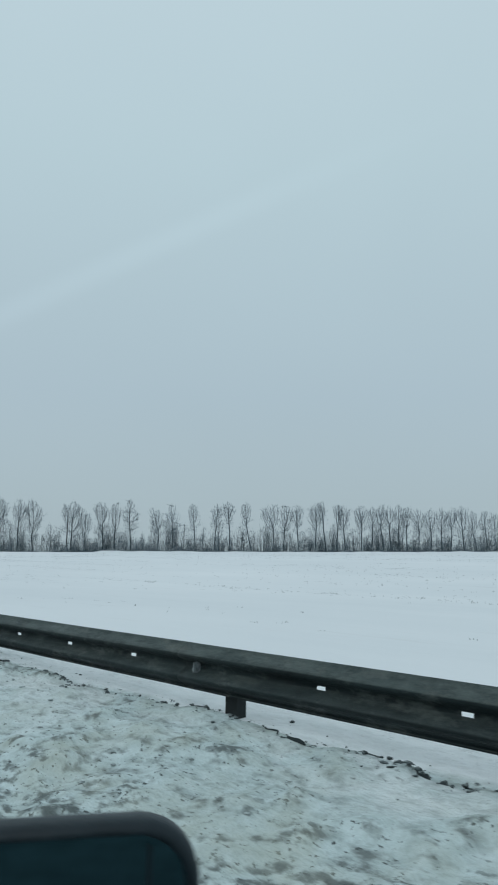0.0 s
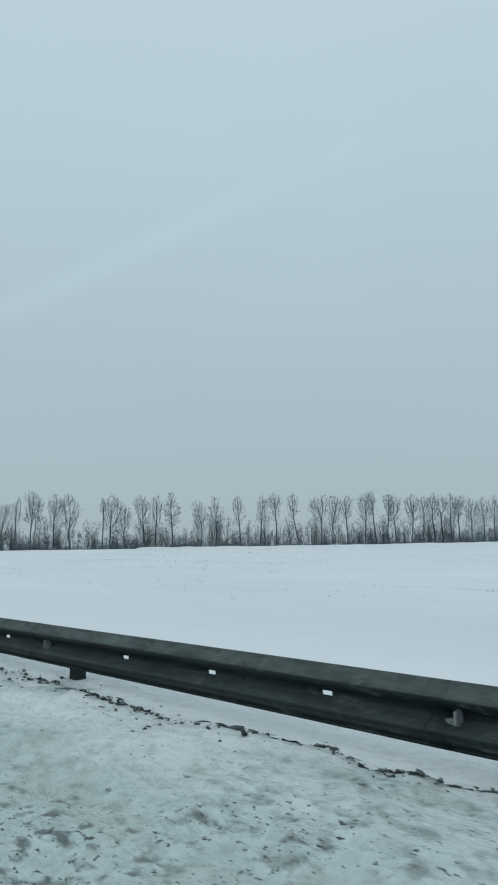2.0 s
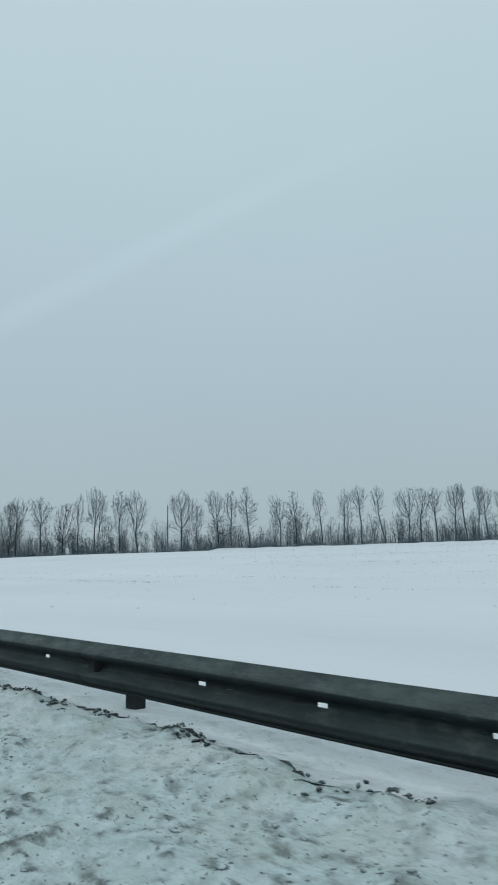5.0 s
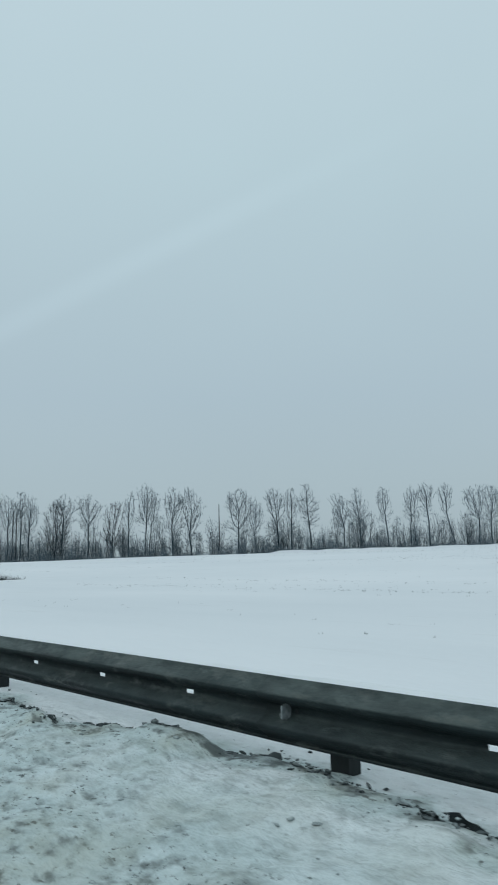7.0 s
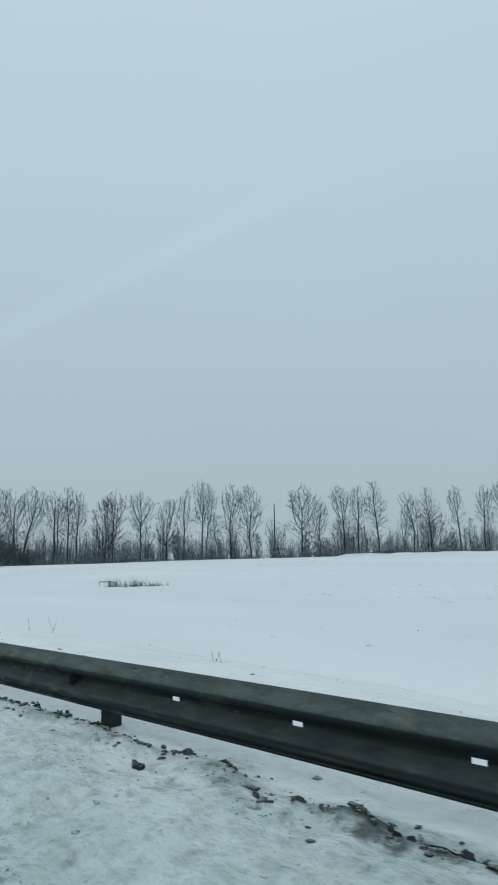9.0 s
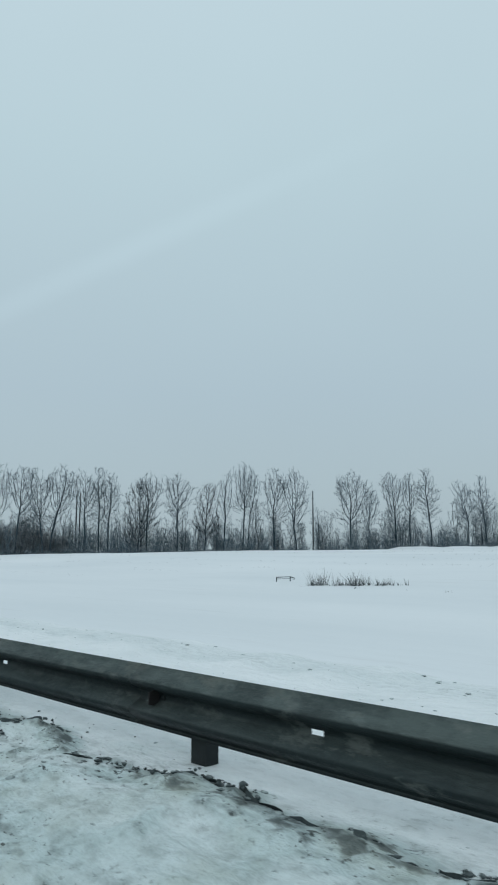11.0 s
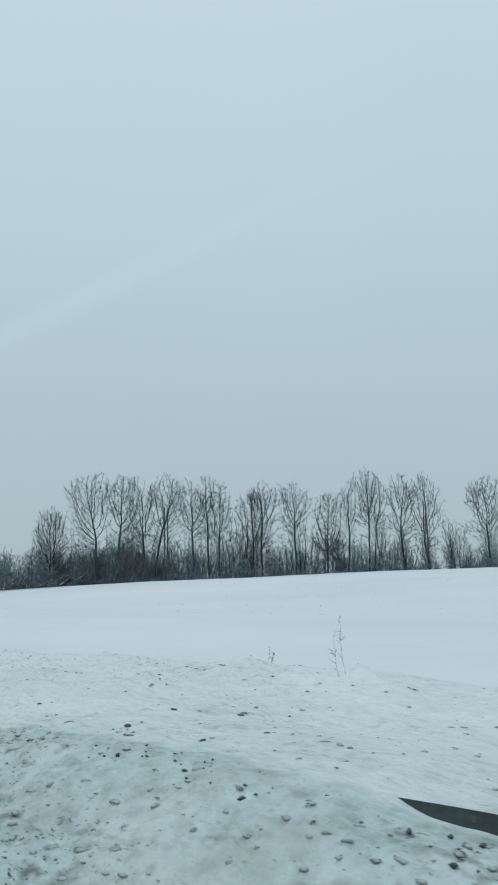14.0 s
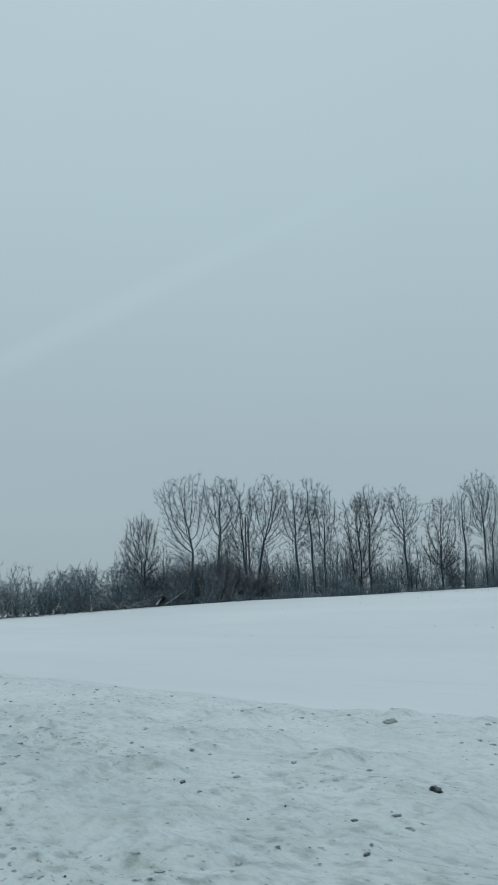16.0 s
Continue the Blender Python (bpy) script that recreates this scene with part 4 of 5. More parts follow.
def crown_goals(g, count, shape, half, low, high, cx=0.0, cy=0.0):
    """Points spread through a crown, more of them in a few lobes: a fan with a domed top, an oval or a low round ball."""
    def one(edge):
        while True:
            u, a = g.random(), g.uniform(0, 2 * np.pi)
            if shape == "fan":
                r = 0.26 + 0.74 * u ** 0.6
            elif shape == "oval":
                r = max(0.0, math.sin(math.pi * min(1.0, 0.12 + 0.88 * u ** 1.2))) ** 0.65
            else:
                r = max(0.0, 1 - (2 * u - 0.9) ** 2 / 1.25) ** 0.5
            if g.random() < r + 0.2:
                f = r * g.random() ** edge
                z = low + (high - low) * (u - (0.33 * f ** 2.2 * u if shape == "fan" else 0.08 * f * f * u))
                return np.array([cx + half * f * math.cos(a), cy + half * f * math.sin(a), z])
    lobes = [one(0.3) for _ in range(int(8 + half * 1.5))]
    size = np.array([0.20 * half, 0.20 * half, 0.075 * (high - low)])
    out = [one(0.6) if g.random() < 0.42 else lobes[int(g.integers(len(lobes)))] + g.normal(0, 1, 3) * size for _ in range(count)]
    out = np.array(out)
    out[:, 2] = np.clip(out[:, 2], low, high)
    return out


def trunk_line(g, foot, lean, length, step, wobble=0.035):
    d = np.array([lean[0], lean[1], 1.0])
    pts, p = [np.array([foot[0], foot[1], 0.0])], np.array([foot[0], foot[1], 0.0])
    for _ in range(max(2, round(length / step))):
        d = unit(d * np.array([0.92, 0.92, 1.0]) + np.array([g.normal(0, wobble) + 0.08 * lean[0], g.normal(0, wobble) + 0.08 * lean[1], 0.0]))
        p = p + d * step
        pts.append(p.copy())
    return pts


def tree_parts(height, seed, half, fork, shape, stems=1, lean=0.0, skew=0.0, far=0.0, dense=1.0, stout=1.0):
    """Thick and fine wood of one bare tree. far: 0 for the near end of the belt, 1 for its far end, where the wood is coarser."""
    g = np.random.default_rng(seed)
    step, kill = 0.36 + 0.16 * far, 0.48 + 0.22 * far
    lines, goals = [], []
    for k in range(stems):
        a = g.uniform(0, 6.28)
        off = (0.0, 0.0) if stems == 1 else (0.55 * (k - 0.5) * half * 0.7071, 0.55 * (k - 0.5) * half * 0.7071)
        tall = height * (1.0 if k == 0 else g.uniform(0.9, 0.98))
        # the picture's sideways direction runs along (0.69, 0.72)
        line = trunk_line(g, (off[0] * 0.6, off[1] * 0.6), (lean * 0.45, lean * 0.47), tall * (fork if shape != "oval" else fork + 0.22), step * 1.6)
        lines.append(line)
        cx, cy = line[-1][0] + skew * 0.69, line[-1][1] + skew * 0.72
        wide = half * ((1.24 if stems == 1 else 0.92) - 0.06 * far)
        low = tall * (fork * (0.88 if shape == "fan" else 0.95 if shape == "oval" else 1.0))
        count = int((340 + 90 * wide) * dense * (1 - 0.15 * far))
        goals.append(crown_goals(g, count, shape, wide, low + 0.6, tall, cx, cy))
        # a few lower side limbs
        lower = int(g.integers(14, 34))
        b = g.uniform(0, 6.28, lower)
        goals.append(np.stack([cx + np.cos(b) * wide * g.uniform(0.35, 1.0, lower), cy + np.sin(b) * wide * g.uniform(0.35, 1.0, lower), tall * g.uniform(0.6 * fork, fork + 0.1, lower)], 1))
        if shape == "ball":
            continue
        # long side limbs that sweep out and up
        for _ in range(int(g.integers(5, 9))):
            a = 0.8 + (math.pi if g.random() < 0.5 else 0.0) + g.normal(0, 0.7)
            z0, reach = tall * g.uniform(0.6 * fork, fork + 0.16), wide * g.uniform(0.85, 1.35)
            u = np.sort(g.uniform(0.12, 1.0, 20))
            rise = g.uniform(0.3, 0.75) * reach
            goals.append(np.stack([line[-1][0] + np.cos(a) * reach * u, line[-1][1] + np.sin(a) * reach * u, z0 + rise * u ** 0.7], 1) + g.normal(0, 1, (20, 3)) * 0.11 * reach * u[:, None])
    tip = (0.019 + 0.012 * far) * stout
    return woody(g, lines, np.concatenate(goals), step, kill, tip, height * (0.0095 if stems == 1 else 0.0075), 0.95 + 0.35 * far, (0.011 + 0.009 * far) * stout, 3.6 - 0.4 * far, 0.06, 0.5, 0.45 if shape == "fan" else 0.4)


def tree_meshes(thick, fine, bark, twig):
    return [(nm, assembled(nm, [piece], bark)) for nm, piece in thick] + [("crown", assembled("crown", fine, twig))]


def tree_thing(x, y, height, meshes, m=None):
    tree = tagged(new("bare_tree"), "tall leafless deciduous tree with grey upright branches" if height > 17 else "smaller leafless tree with dense dark branches",
                  "tree", "trees of the shelter belt")
    place = Matrix.Translation((x, y, float(field_height(np.array([x]), np.array([y]))[0]) - 0.3))
    tree.matrix_world = place @ m if m else place
    for nm, me in meshes:
        new(nm, me).parent = tree
    return tree


# x, y, height, crown's half width, share of the height where it forks, shape, stems, lean, sideways shift of the crown
NEAR = [(-336.4, 74.1, 16.1, 3.2, 0.22, "oval", 2, 0.0, 0.0), (-331.9, 81.4, 22.6, 3.7, 0.40, "fan", 1, 0.0, -1.3), (-330.4, 85.3, 22.6, 2.9, 0.46, "fan", 1, 0.02, 0.6),
        (-328.8, 91.8, 22.4, 3.3, 0.38, "fan", 1, -0.01, -1.2), (-328.4, 93.6, 23.3, 3.2, 0.45, "fan", 1, 0.02, 0.8), (-326.9, 102.0, 21.6, 2.8, 0.50, "fan", 1, 0.0, 0.2),
        (-326.3, 106.3, 22.6, 2.5, 0.42, "oval", 1, 0.0, 0.0), (-325.7, 108.9, 21.4, 2.7, 0.42, "fan", 1, 0.03, 0.4), (-323.5, 116.9, 19.6, 3.6, 0.15, "ball", 1, 0.0, 0.3),
        (-322.8, 119.3, 22.4, 3.0, 0.52, "fan", 1, -0.03, 0.3), (-319.4, 127.1, 22.3, 3.1, 0.50, "fan", 1, -0.04, -0.4), (-315.9, 134.1, 18.9, 3.3, 0.24, "ball", 1, 0.03, 0.2),
        (-313.6, 139.0, 22.8, 1.9, 0.42, "fan", 1, 0.07, 0.2), (-311.3, 145.2, 25.7, 4.0, 0.44, "fan", 2, 0.0, 0.0)]
MIDDLE = [(-308.1, 153.7, 24.6, 3.4, 0.38, "fan", 1, 0.0, 0.4), (-304.3, 159.2, 24.6, 3.7, 0.31, "fan", 1, 0.0, 0.5), (-295.4, 173.2, 24.6, 4.3, 0.36, "fan", 1, 0.0, 0.3),
          (-288.4, 186.2, 23.8, 3.2, 0.40, "fan", 1, -0.04, -1.0), (-286.4, 190.9, 23.0, 2.4, 0.44, "fan", 1, 0.03, 0.2), (-283.5, 197.9, 24.5, 3.2, 0.40, "oval", 1, 0.0, 0.2),
          (-277.7, 209.6, 21.5, 3.1, 0.42, "fan", 1, 0.0, -1.2), (-274.7, 215.7, 22.8, 4.0, 0.34, "oval", 1, 0.0, -0.3), (-269.5, 225.9, 23.9, 2.3, 0.48, "fan", 1, -0.03, -0.8),
          (-265.3, 234.2, 24.2, 2.8, 0.52, "fan", 1, 0.0, 0.0), (-261.3, 241.1, 25.2, 2.6, 0.60, "fan", 1, 0.0, -0.4), (-256.5, 251.1, 24.8, 2.4, 0.56, "fan", 1, -0.03, -0.4),
          (-292.5, 178.5, 18.0, 2.8, 0.40, "fan", 1, 0.0, 0.4), (-267.8, 229.4, 12.5, 1.6, 0.3, "oval", 1, 0.0, 0.0)]
FAR = [(-252.1, 261.7, 24.2, 3.9, 0.46, "fan", 1, -0.03, -1.4), (-249.8, 267.4, 24.5, 3.1, 0.50, "fan", 1, 0.0, 0.5), (-246.9, 274.5, 24.6, 3.0, 0.54, "fan", 1, 0.0, 0.0), (-243.3, 283.3, 26.3, 3.9, 0.54, "fan", 1, 0.0, -0.3),
       (-241.0, 289.4, 26.4, 2.0, 0.60, "fan", 1, -0.02, -0.6), (-238.7, 295.5, 25.2, 2.7, 0.56, "fan", 1, 0.0, 0.0), (-236.9, 300.1, 25.1, 3.1, 0.50, "fan", 1, 0.0, 0.0), (-233.5, 309.0, 25.4, 3.8, 0.48, "fan", 1, 0.0, 0.0),
       (-231.3, 315.2, 25.0, 2.4, 0.54, "fan", 1, 0.0, 0.0), (-228.7, 322.2, 25.9, 3.2, 0.52, "fan", 1, 0.0, 0.4), (-227.0, 326.9, 25.2, 3.0, 0.55, "fan", 1, 0.0, 0.0), (-225.2, 332.0, 25.6, 3.4, 0.52, "fan", 1, 0.0, 0.4),
       (-223.6, 336.4, 25.0, 3.0, 0.54, "fan", 1, 0.02, 0.0), (-220.9, 343.7, 24.2, 3.6, 0.46, "fan", 1, 0.04, -0.8), (-217.8, 352.2, 24.3, 3.4, 0.48, "fan", 1, 0.0, -0.4), (-215.6, 358.4, 25.3, 3.0, 0.48, "fan", 1, 0.0, 0.0),
       (-213.3, 364.7, 25.4, 3.2, 0.48, "fan", 1, 0.0, 0.0), (-210.2, 373.4, 25.6, 3.6, 0.44, "fan", 1, -0.03, -0.6), (-207.2, 381.8, 23.8, 3.0, 0.44, "fan", 1, 0.0, 0.0), (-204.7, 388.9, 23.3, 3.0, 0.42, "oval", 1, 0.0, 0.0),
       (-202.3, 395.6, 22.7, 3.2, 0.42, "fan", 1, 0.0, 0.0), (-199.0, 404.0, 23.5, 3.4, 0.42, "fan", 1, 0.0, 0.0), (-196.0, 412.0, 23.0, 3.2, 0.42, "fan", 1, 0.0, 0.0)]
for i, (x, y, h, half, fork, shape, stems, lean, skew) in enumerate(NEAR + MIDDLE + FAR):
    far = min(1.0, max(0.0, (y - 90) / 190))
    dark = i in (0, 8, 11)
    thick, fine = tree_parts(h * (1 + 0.025 * far), 100 + i, half, fork, shape, stems, lean, skew, far, 1.25 if dark else 0.92, 1.15 if dark else 1.0)
    # from the 20th tree on, bark and twig colours carry the haze
    tree_thing(x, y, h, tree_meshes(thick, fine, DARK_BARK if dark else BARK if i < 20 else HAZED_BARK, DARK_BARK if dark else TWIG if i < 20 else HAZED_TWIG))

# lower trees between them, of a few habits
q = random.Random(77)
SMALL = []
for k in range(10):
    g = np.random.default_rng(700 + k)
    half = g.uniform(2.2, 3.6)
    lines = [trunk_line(g, (g.normal(0, 0.3), g.normal(0, 0.3)), (g.normal(0, 0.10), g.normal(0, 0.10)), g.uniform(2.5, 6.0), 0.8, 0.06) for _ in range(1 + k % 3)]
    thick, fine = woody(g, lines, crown_goals(g, 210, "oval", half, 1.2, 12.0), 0.6, 0.6, 0.022, 0.10 if k % 3 else 0.13, 1.1, 0.020, 1.5, 0.12, 0.5, 0.8)
    SMALL.append(tree_meshes(thick, fine, BARK, TWIG))
y = 79.0
while y < 400:
    y += q.uniform(0.6, 2.3) * (1 + (y - 80) / 800)
    if 160.8 < y < 165.2:
        continue
    h, k = q.choice((q.uniform(5.5, 9.0), q.uniform(8.0, 14.0))) * (1.0 + 0.12 * min(1.0, (y - 79) / 150)), q.randrange(len(SMALL))
    s = h / 12.0
    tree_thing(float(np.interp(y, BELT_Y, BELT_X)) - q.uniform(1.0, 9.0), y, h, SMALL[k], Matrix.Rotation(q.uniform(0, 6.28), 4, "Z") @ Matrix.Diagonal((s * q.uniform(0.8, 1.2), s * q.uniform(0.8, 1.2), s, 1)))


# ---- undergrowth between the trunks ----
def along_belt(y):
    return float(np.interp(y, BELT_Y, BELT_X))


def bush_kind(seed, half, tall, count, stems, step, kill, tip, twig_long, twig_n, spread=0.35, low=0.12):
    """A many-stemmed leafless bush; one set of pieces, to be set out many times."""
    g = np.random.default_rng(seed)
    lines = []
    for _ in range(stems):
        a = g.uniform(0, 6.28)
        lean = (math.cos(a) * spread * g.uniform(0.3, 1.3), math.sin(a) * spread * g.uniform(0.3, 1.3))
        lines.append(trunk_line(g, (g.normal(0, half * 0.22), g.normal(0, half * 0.22)), lean, tall * g.uniform(0.2, 0.4), step * 1.5, 0.10))
    goals = crown_goals(g, count, "ball", half, tall * low, tall)
    thick, fine = woody(g, lines, goals, step, kill, tip, tip * 2.2, twig_long, tip * 0.85, twig_n, 0.05, 0.45, 0.45, 9.0)
    vs, qs, ts, o = [], [], [], 0
    for v, q4, t3 in fine:
        vs, qs, ts, o = vs + [v], qs + [q4 + o], ts + [t3 + o], o + len(v)
    return np.concatenate(vs), np.concatenate(qs), np.concatenate(ts)


def set_out(name, spots, kinds, mat, label, seed):
    """Many bushes in one object. spots: x, y, height, width; each of one kind, turned and sized."""
    q = random.Random(seed)
    zs = field_height(np.array([s[0] for s in spots]), np.array([s[1] for s in spots]))
    pieces = []
    for (x, y, h, wide), z in zip(spots, zs):
        (v, q4, t3), tall, half = kinds[q.randrange(len(kinds))]
        a = q.uniform(0, 6.283)
        c, s = math.cos(a), math.sin(a)
        k, m = wide / half, h / tall
        pieces.append((np.stack([x + k * (c * v[:, 0] - s * v[:, 1]), y + k * (s * v[:, 0] + c * v[:, 1]), float(z) - 0.1 + m * v[:, 2]], 1), q4, t3))
    return tagged(new(name, assembled(name, pieces, mat)), label, "undergrowth", kind="stuff")


BUSHES = [(bush_kind(800 + k, 1.6, 4.0, 75, 6, 0.42, 0.40, 0.022, 0.75, 1.3, 0.6), 4.0, 1.6) for k in range(6)]
RODS = [(bush_kind(820 + k, 1.3, 8.0, 80, 3, 0.6, 0.5, 0.022, 0.9, 1.8, 0.2, 0.12), 8.0, 1.3) for k in range(6)]
LOW = [(bush_kind(840 + k, 1.2, 1.6, 22, 5, 0.34, 0.36, 0.024, 0.65, 1.8, 0.8, 0.05), 1.6, 1.2) for k in range(5)]
TALL = [(bush_kind(860 + k, 2.4, 7.0, 150, 7, 0.5, 0.48, 0.022, 0.8, 1.5, 0.55), 7.0, 2.4) for k in range(5)]
q = random.Random(31)


def belt_spots(first, last, gap_lo, gap_hi, thin_out, back_lo, back_hi, size, wide_lo, wide_hi):
    spots, y = [], first
    while y < last:
        y += q.uniform(gap_lo, gap_hi) * (1 + (y - first) / thin_out)
        h = size(y)
        if abs(y - 163) < 0.9 + wide_hi * 0.5:
            continue
        spots.append((along_belt(y) - q.uniform(back_lo, back_hi), y + q.gauss(0, 0.5), h, q.uniform(wide_lo, wide_hi)))
    return spots


def clumped(lo, hi, seed):
    return lambda y: q.uniform(lo, hi) * (1 + 0.5 * min(1.0, max(0.0, (y - 150) / 150))) * (0.85 + 0.55 * float(value_noise(y / 7.0, 0.0, seed)))


set_out("undergrowth", belt_spots(62, 425, 0.25, 0.8, 280, -1.5, 9.0, clumped(3.2, 7.2, 75), 1.2, 2.4), BUSHES, BRUSH, "dark leafless undergrowth under the belt of trees", 41)
set_out("saplings", belt_spots(76, 425, 0.5, 1.5, 300, 0.0, 11.0, clumped(5.0, 9.0, 76), 0.8, 1.6), RODS, TWIG, "thin leafless saplings crowding the tree belt", 42)
set_out("low_brush", belt_spots(62, 425, 0.28, 0.7, 320, -3.0, 2.5, clumped(1.2, 2.3, 77), 1.0, 1.7), LOW, BRUSH, "low dead brush along the foot of the tree belt", 45)
set_out("brown_thicket", [(along_belt(y) - q.uniform(-0.5, 8), y, q.uniform(3.6, 7.0) + 3.0 * math.exp(-((y - 89) / 4.0) ** 2), q.uniform(1.5, 2.4)) for y in (q.uniform(77, 99) for _ in range(110))], BUSHES, THICKET, "dense brown leafless thicket beside the tallest trees", 43)
set_out("roadside_thicket", [(along_belt(y) - q.uniform(-3, 11), y, q.uniform(4.6, 9.2) * (0.95 + 0.3 * float(value_noise(y / 5.0, 0.0, 78))), q.uniform(1.8, 3.2)) for y in (q.uniform(28, 79) for _ in range(140))], TALL, BRUSH, "tangled leafless bushes dusted with snow", 44)


def dead_wood(x, y, length, turn, rise, seed, r=0.12):
    """A fallen trunk with a few broken limbs, its upper side white with snow."""
    q = random.Random(seed)
    V, F = [], []
    way = Vector((math.cos(turn), math.sin(turn), rise))
    pts = limb(q, Vector((0, 0, r)), way, length, 0.05, 6, 0.0)
    tube(V, F, pts, [r, r * 0.95, r * 0.9, r * 0.8, r * 0.65, r * 0.5, r * 0.3], 6)
    for _ in range(9):
        f = q.uniform(0.15, 0.95)
        i = min(int(f * 6), 5)
        br = limb(q, pts[i].lerp(pts[i + 1], f * 6 - i), side_way(q, way.normalized(), q.uniform(0.4, 0.9)), length * q.uniform(0.15, 0.4), 0.1, 3, 0.05)
        tube(V, F, br, [r * 0.45, r * 0.38, r * 0.28, r * 0.15], 4)
    ob = tagged(new("fallen_log", mesh_of("fallen_log", V, F, SNOWY_WOOD)), "fallen tree limb with snow along its top", "log", "fallen wood by the thicket")
    ob.location = (x, y, float(field_height(np.array([x]), np.array([y]))[0]))
    return ob


SNOWY_WOOD = bark_material("snow_topped_wood", (0.05, 0.06, 0.066), (0.12, 0.14, 0.15), 0.95)
for i in range(64):
    y = 40 + 35 * ((i * 0.618) % 1)
    dead_wood(along_belt(y) + q.uniform(1.0, 5.5), y, q.uniform(2.5, 7.0), q.uniform(0, 6.28), q.uniform(0.1, 0.9), 500 + i, q.uniform(0.05, 0.11))
dead_wood(-331.0, 73.0, 7.5, 2.3, 0.12, 540, 0.2)


def old_pole(x, y, height, r, cross):
    """A weathered pole at the belt's edge, with a short cross arm and an insulator."""
    pole = tagged(new("utility_pole"), "thin dark weathered pole standing among the trees", "pole", "poles in the tree belt")
    pole.location = (x, y, float(field_height(np.array([x]), np.array([y]))[0]) - 0.3)
    V, F = [], []
    tube(V, F, [Vector((0, 0, 0)), Vector((0, 0, height * 0.6)), Vector((0.05, 0, height))], [r, r * 0.85, r * 0.6], 8)
    ob = new("shaft", mesh_of("shaft", V, F, POLE_WOOD))
    ob.parent = pole
    if cross:
        bm = bmesh.new()
        box(bm, -0.45, 0.45, -0.07, 0.07, height * 0.88, height * 0.88 + 0.14)
        part("cross_arm", bm, POLE_WOOD, pole)
    return pole


# a line of poles behind the belt
for x, y, top, r, cross in ((-320.6, 185.7, 22.4, 0.26, True), (-355.8, 117.3, 20.4, 0.24, False), (-356.6, 119.0, 20.1, 0.22, False)):
    old_pole(x, y, top - float(field_height(np.array([x]), np.array([y]))[0]) + 0.3, r, cross)


def pipe_frame(a, b_, height):
    """A low frame of bent pipe half sunk in the snow: two posts, each with a bent foot, a top pipe and a thinner one below it."""
    za, zb = (float(field_height(np.array([p[0]]), np.array([p[1]]))[0]) for p in (a, b_))
    rail = tagged(new("pipe_frame"), "low rusty pipe frame half buried in the snowy field", "fence")
    rail.location = (*a, za)
    way = Vector((b_[0] - a[0], b_[1] - a[1], zb - za))
    far = way * 1.35
    for k, p in enumerate((Vector((0, 0, 0)), way)):
        V, F = [], []
        tube(V, F, [p + Vector((-0.10, 0.05, 0.02)), p + Vector((0, 0, -0.05)), p + Vector((0, 0, height))], [0.035, 0.04, 0.04], 8)
        new("post", mesh_of("post", V, F, POLE_WOOD)).parent = rail
    for nm, drop, thick in (("top_pipe", 0.0, 0.03), ("lower_pipe", 0.12, 0.014)):
        V, F = [], []
        tube(V, F, [Vector((0, 0, height - drop)), way + Vector((0, 0, height - drop - 0.02)), far + Vector((0, 0, height - drop - 0.16))], [thick, thick, thick], 8)
        new(nm, mesh_of(nm, V, F, POLE_WOOD)).parent = rail


pipe_frame((-201.5, 41.9), (-201.0, 42.9), 0.36)


# ---- dry plants ----
def dry_weed(x, y, height, seed, stalks=2, leafy=0.5):
    """Dead stalks with shrivelled leaves and seed heads above the snow."""
    q = random.Random(seed)
    V, F = [], []
    for _ in range(stalks):
        pts = limb(q, Vector((q.gauss(0, 0.04), q.gauss(0, 0.04), -0.08)), Vector((q.gauss(0, 0.18), q.gauss(0, 0.18), 1)), height * q.uniform(0.75, 1.1) + 0.08, 0.08, 5, 0.03)
        tube(V, F, pts, [0.0026, 0.0023, 0.002, 0.0016, 0.0014, 0.0008], 4)
        for _ in range(round(12 * leafy)):
            f = q.uniform(0.3, 1.0)
            i = min(int(f * 5), 4)
            s = pts[i].lerp(pts[i + 1], f * 5 - i)
            tw = limb(q, s, side_way(q, Vector((0, 0, 1)), q.uniform(0.4, 1.2)), height * q.uniform(0.08, 0.2), 0.2, 2, -0.05)
            tube(V, F, tw, [0.0014, 0.0036 * q.uniform(0.5, 1.5), 0.0008], 3)
    ob = tagged(new("dry_weed", mesh_of("dry_weed", V, F, WEED)), "dead brown weed stalks sticking out of roadside snow", "weed", "weeds behind the guardrail")
    ob.location = (x, y, float(verge_height(np.array([x]), np.array([y]))[0]))
    return ob


WEEDS = [(-144.73, 6.4, 0.26), (-144.4, 6.6, 0.28), (-139.6, 6.05, 0.12), (-149.98, 6.6, 0.16), (-150.3, 6.7, 0.14), (-187.6, 7.3, 0.26), (-186.46, 7.2, 0.22), (-181.62, 6.95, 0.2), (-182.0, 6.9, 0.12),
         (-196.3, 7.6, 0.3), (-189.56, 7.62, 0.34), (-189.42, 7.52, 0.2), (-189.08, 7.6, 0.16), (-188.1, 7.3, 0.32), (-205.4, 8.1, 0.36), (-203.6, 8.2, 0.34), (-200.34, 7.6, 0.28), (-197.5, 7.5, 0.3),
         (-197.2, 7.4, 0.25), (-208.4, 7.9, 0.28), (-205.85, 8.1, 0.18), (-204.5, 8.0, 0.38), (-211.42, 6.55, 0.5), (-213.5, 7.7, 0.24), (-213.8, 7.7, 0.14)]
for i, (x, y, h) in enumerate(WEEDS):
    dry_weed(x, y, h, 600 + i, 1 if h > 0.5 else 1 + i % 3, 0.3 + 0.25 * (i % 4))


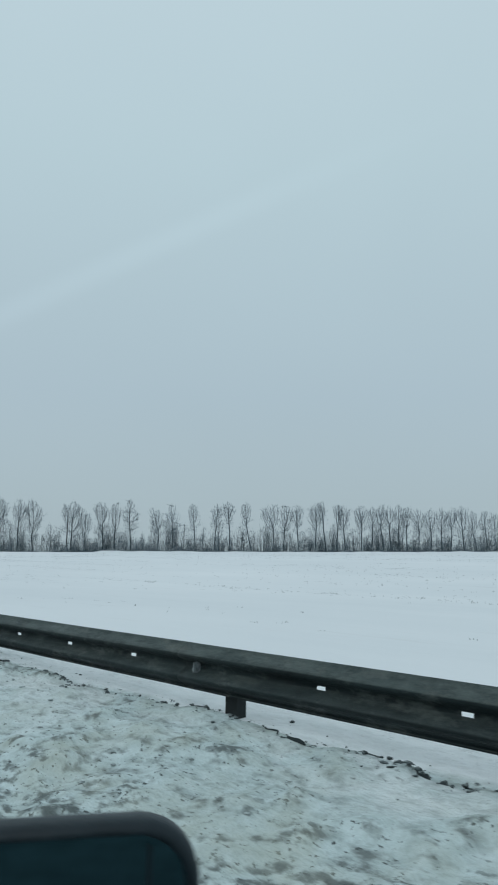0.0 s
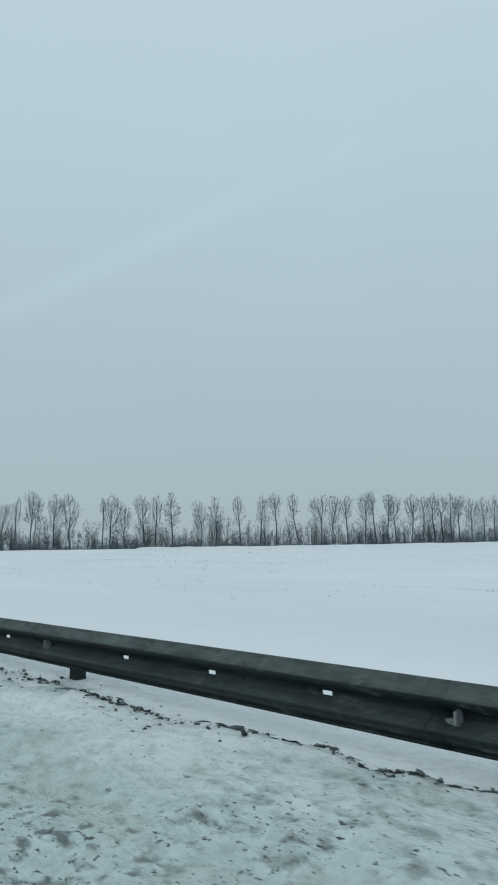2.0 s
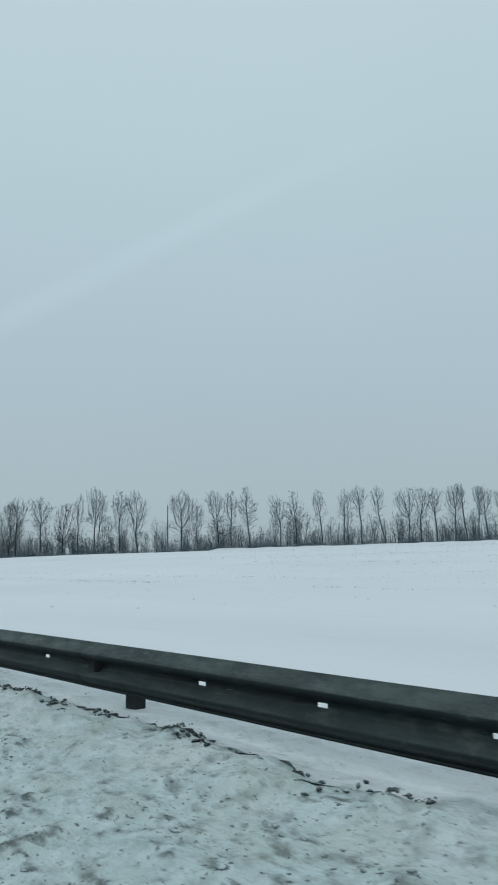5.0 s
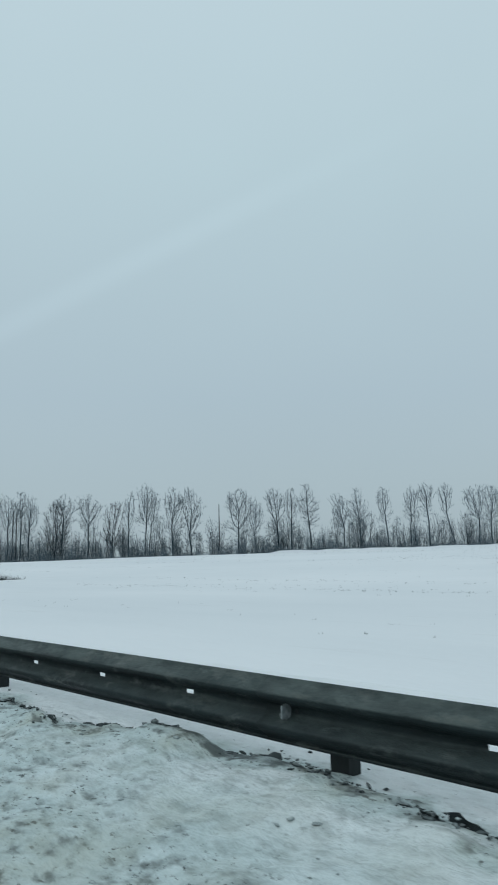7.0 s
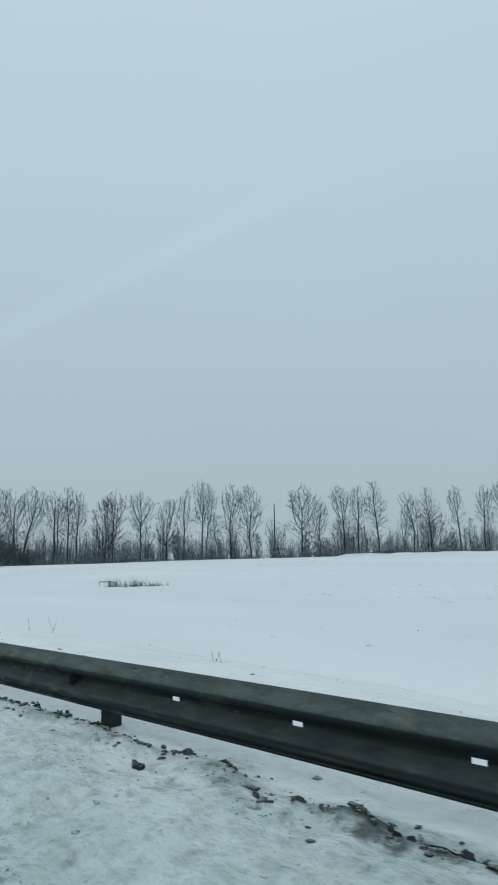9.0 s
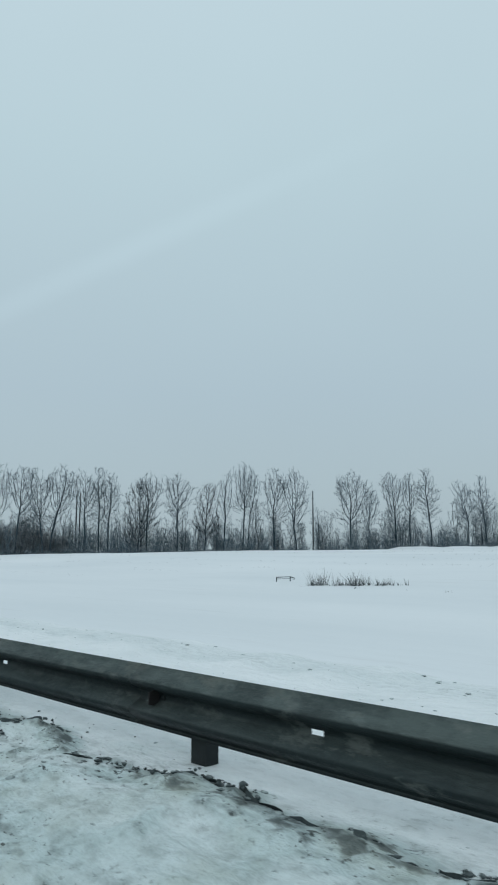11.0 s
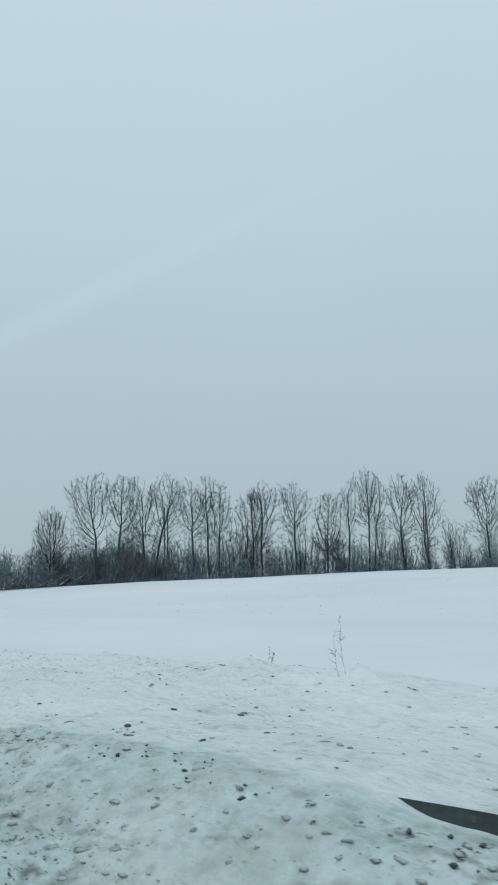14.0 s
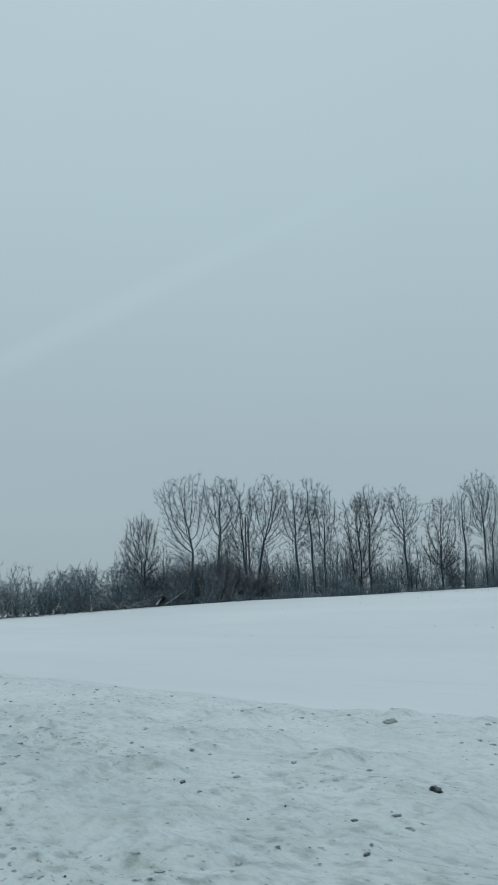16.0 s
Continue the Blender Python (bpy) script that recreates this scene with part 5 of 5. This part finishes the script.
def stubble(name, spots, label, seed, r=0.006):
    q = random.Random(seed)
    V, F = [], []
    zs = field_height(np.array([s[0] for s in spots]), np.array([s[1] for s in spots]))
    for (x, y, h, blades), z in zip(spots, zs):
        for _ in range(blades):
            b0 = Vector((x + q.gauss(0, 0.07), y + q.gauss(0, 0.07), float(z) - 0.05))
            tip = b0 + Vector((q.gauss(0, 0.35) * h, q.gauss(0, 0.35) * h, h * q.uniform(0.6, 1.1) + 0.05))
            tube(V, F, [b0, tip], [r * 1.2, 0], 3)
    return tagged(new(name, mesh_of(name, V, F, STRAW)), label, "stubble", kind="stuff")


q = random.Random(55)
spots = []
while len(spots) < 5200:
    x, y = q.uniform(-330, 10), 34 + 170 * q.random() ** 1.1
    if belt_side(x, y) > -12:
        continue
    row = math.sin((y + x * 0.06) / 1.3 + 1.5 * float(value_noise(x / 40, y / 30, 72)))
    if row < 0.8 or value_noise(x / 16, y / 6, 71) < 0.0 or q.random() < float(smooth(-140, -230, x)) * 0.65:
        continue
    spots.append((x + q.gauss(0, 0.2), y + q.gauss(0, 0.15), q.uniform(0.05, 0.13), q.randrange(1, 5)))
for _ in range(4200):
    x, y = q.uniform(-160, 10), 15 + 75 * q.random() ** 0.7
    if value_noise(x / 22, y / 9, 73) > q.uniform(-0.3, 0.5):
        spots.append((x, y, q.uniform(0.04, 0.09), q.randrange(2, 6)))
stubble("stubble", spots, "dark stubble showing through the field's snow in rows", 56, 0.012)
spots = []
for along, across, count, tall, far in ((-2.45, 0.35, 26, 0.95, 0.24), (-0.5, 0.4, 24, 0.55, 0.35), (0.6, 0.45, 32, 0.8, 0.4), (1.9, 0.5, 18, 0.5, 0.5), (3.2, 0.5, 12, 0.38, 0.6)):
    for _ in range(count):
        u, w = along + q.gauss(0, far), q.gauss(0, across)
        spots.append((-193.6 + 0.92 * u + 0.3 * w, 41.0 + 0.35 * u + 0.9 * w, tall * q.uniform(0.4, 1.5), q.randrange(2, 5)))
stubble("reed_patch", spots, "clump of dead reeds standing out of the snowy field", 57, 0.015)


# ---- the car's front door with its wing mirror, where the drive begins ----
def rounded(half_w, half_h, radius, y, n=8):
    """A rounded rectangle in the x-z plane at depth y."""
    out = []
    for cx, cz, a0 in ((half_w - radius, half_h - radius, 0), (-half_w + radius, half_h - radius, 90), (-half_w + radius, -half_h + radius, 180), (half_w - radius, -half_h + radius, 270)):
        for i in range(n):
            a = radians(a0 + 90 * i / (n - 1))
            out.append((cx + radius * math.cos(a), y, cz + radius * math.sin(a)))
    return out


def lofted(name, rings, mat, parent, caps=(False, True), label=""):
    bm = bmesh.new()
    R = [[bm.verts.new(p) for p in ring] for ring in rings]
    m = len(R[0])
    for a, b_ in zip(R, R[1:]):
        for i in range(m):
            bm.faces.new((a[i], a[(i + 1) % m], b_[(i + 1) % m], b_[i]))
    if caps[0]:
        bm.faces.new(R[0])
    if caps[1]:
        bm.faces.new(R[-1])
    bmesh.ops.recalc_face_normals(bm, faces=bm.faces)
    for f in bm.faces:
        f.smooth = len(f.verts) == 4
    return part(name, bm, mat, parent, label)


BLACK = plain("matt_black_plastic", (0.006, 0.014, 0.019), 0.45)
PAINT = plain("dark_blue_grey_paint", (0.02, 0.026, 0.03), 0.3)
BLACK.node_tree.nodes["Principled BSDF"].inputs["Specular IOR Level"].default_value = 0.3
# the dark base colour stands in for a reflection of the car's side
MIRROR = material("darkened_mirror_glass", 0.04, 1.0)[0]
MIRROR.node_tree.nodes["Principled BSDF"].inputs["Base Color"].default_value = (0.055, 0.135, 0.160, 1)
car_door = tagged(new("car_door"), "dark car door with a black wing mirror, beside the snow bank", "car door")
car_door.location = (1.62, 0.42, 0.0)
# the skin bows outwards, from the sill up to the window's edge
lofted("door_panel", [[(x, y0, z) for x, y0 in ((-0.5, 0.0), (0.52, 0.0), (0.52, d), (-0.5, d))] for z, d in ((0.002, 0.10), (0.12, 0.13), (0.35, 0.15), (0.58, 0.15), (0.62, 0.16), (0.80, 0.12), (0.86, 0.07))],
       PAINT, car_door, (True, True))
handle_bm = bmesh.new()
box(handle_bm, 0.28, 0.46, 0.16, 0.19, 0.66, 0.69)
part("door_handle", handle_bm, BLACK, car_door)
mirror = lofted("wing_mirror", [rounded(0.112, 0.069, 0.045, 0.020), rounded(0.114, 0.070, 0.048, 0.004), rounded(0.117, 0.073, 0.052, -0.003), rounded(0.126, 0.081, 0.056, 0.010), rounded(0.127, 0.078, 0.056, 0.04),
                                rounded(0.120, 0.066, 0.050, 0.08), rounded(0.096, 0.046, 0.040, 0.105), rounded(0.05, 0.03, 0.025, 0.118)], BLACK, car_door, (False, True), "black plastic mirror housing")
mirror.matrix_basis = Matrix.Translation((1.437 - 1.62, 0.350 - 0.42, 1.073)) @ Matrix.Rotation(radians(58), 4, "Z")
lofted("mirror_glass", [rounded(0.1135, 0.0700, 0.045, 0.014), rounded(0.1135, 0.0700, 0.045, 0.018)], MIRROR, mirror, (True, True), "mirror glass coloured dark like the car side it would reflect")
seam_bm = bmesh.new()
box(seam_bm, 0.078, 0.082, 0.012, 0.0145, -0.058, 0.058)
part("glass_seam", seam_bm, BLACK, mirror)
arm_bm = bmesh.new()
box(arm_bm, -0.10, -0.02, 0.03, 0.09, -0.24, -0.07)
bmesh.ops.bevel(arm_bm, geom=list(arm_bm.edges), offset=0.015, segments=2, affect="EDGES")
part("mirror_arm", arm_bm, BLACK, mirror)
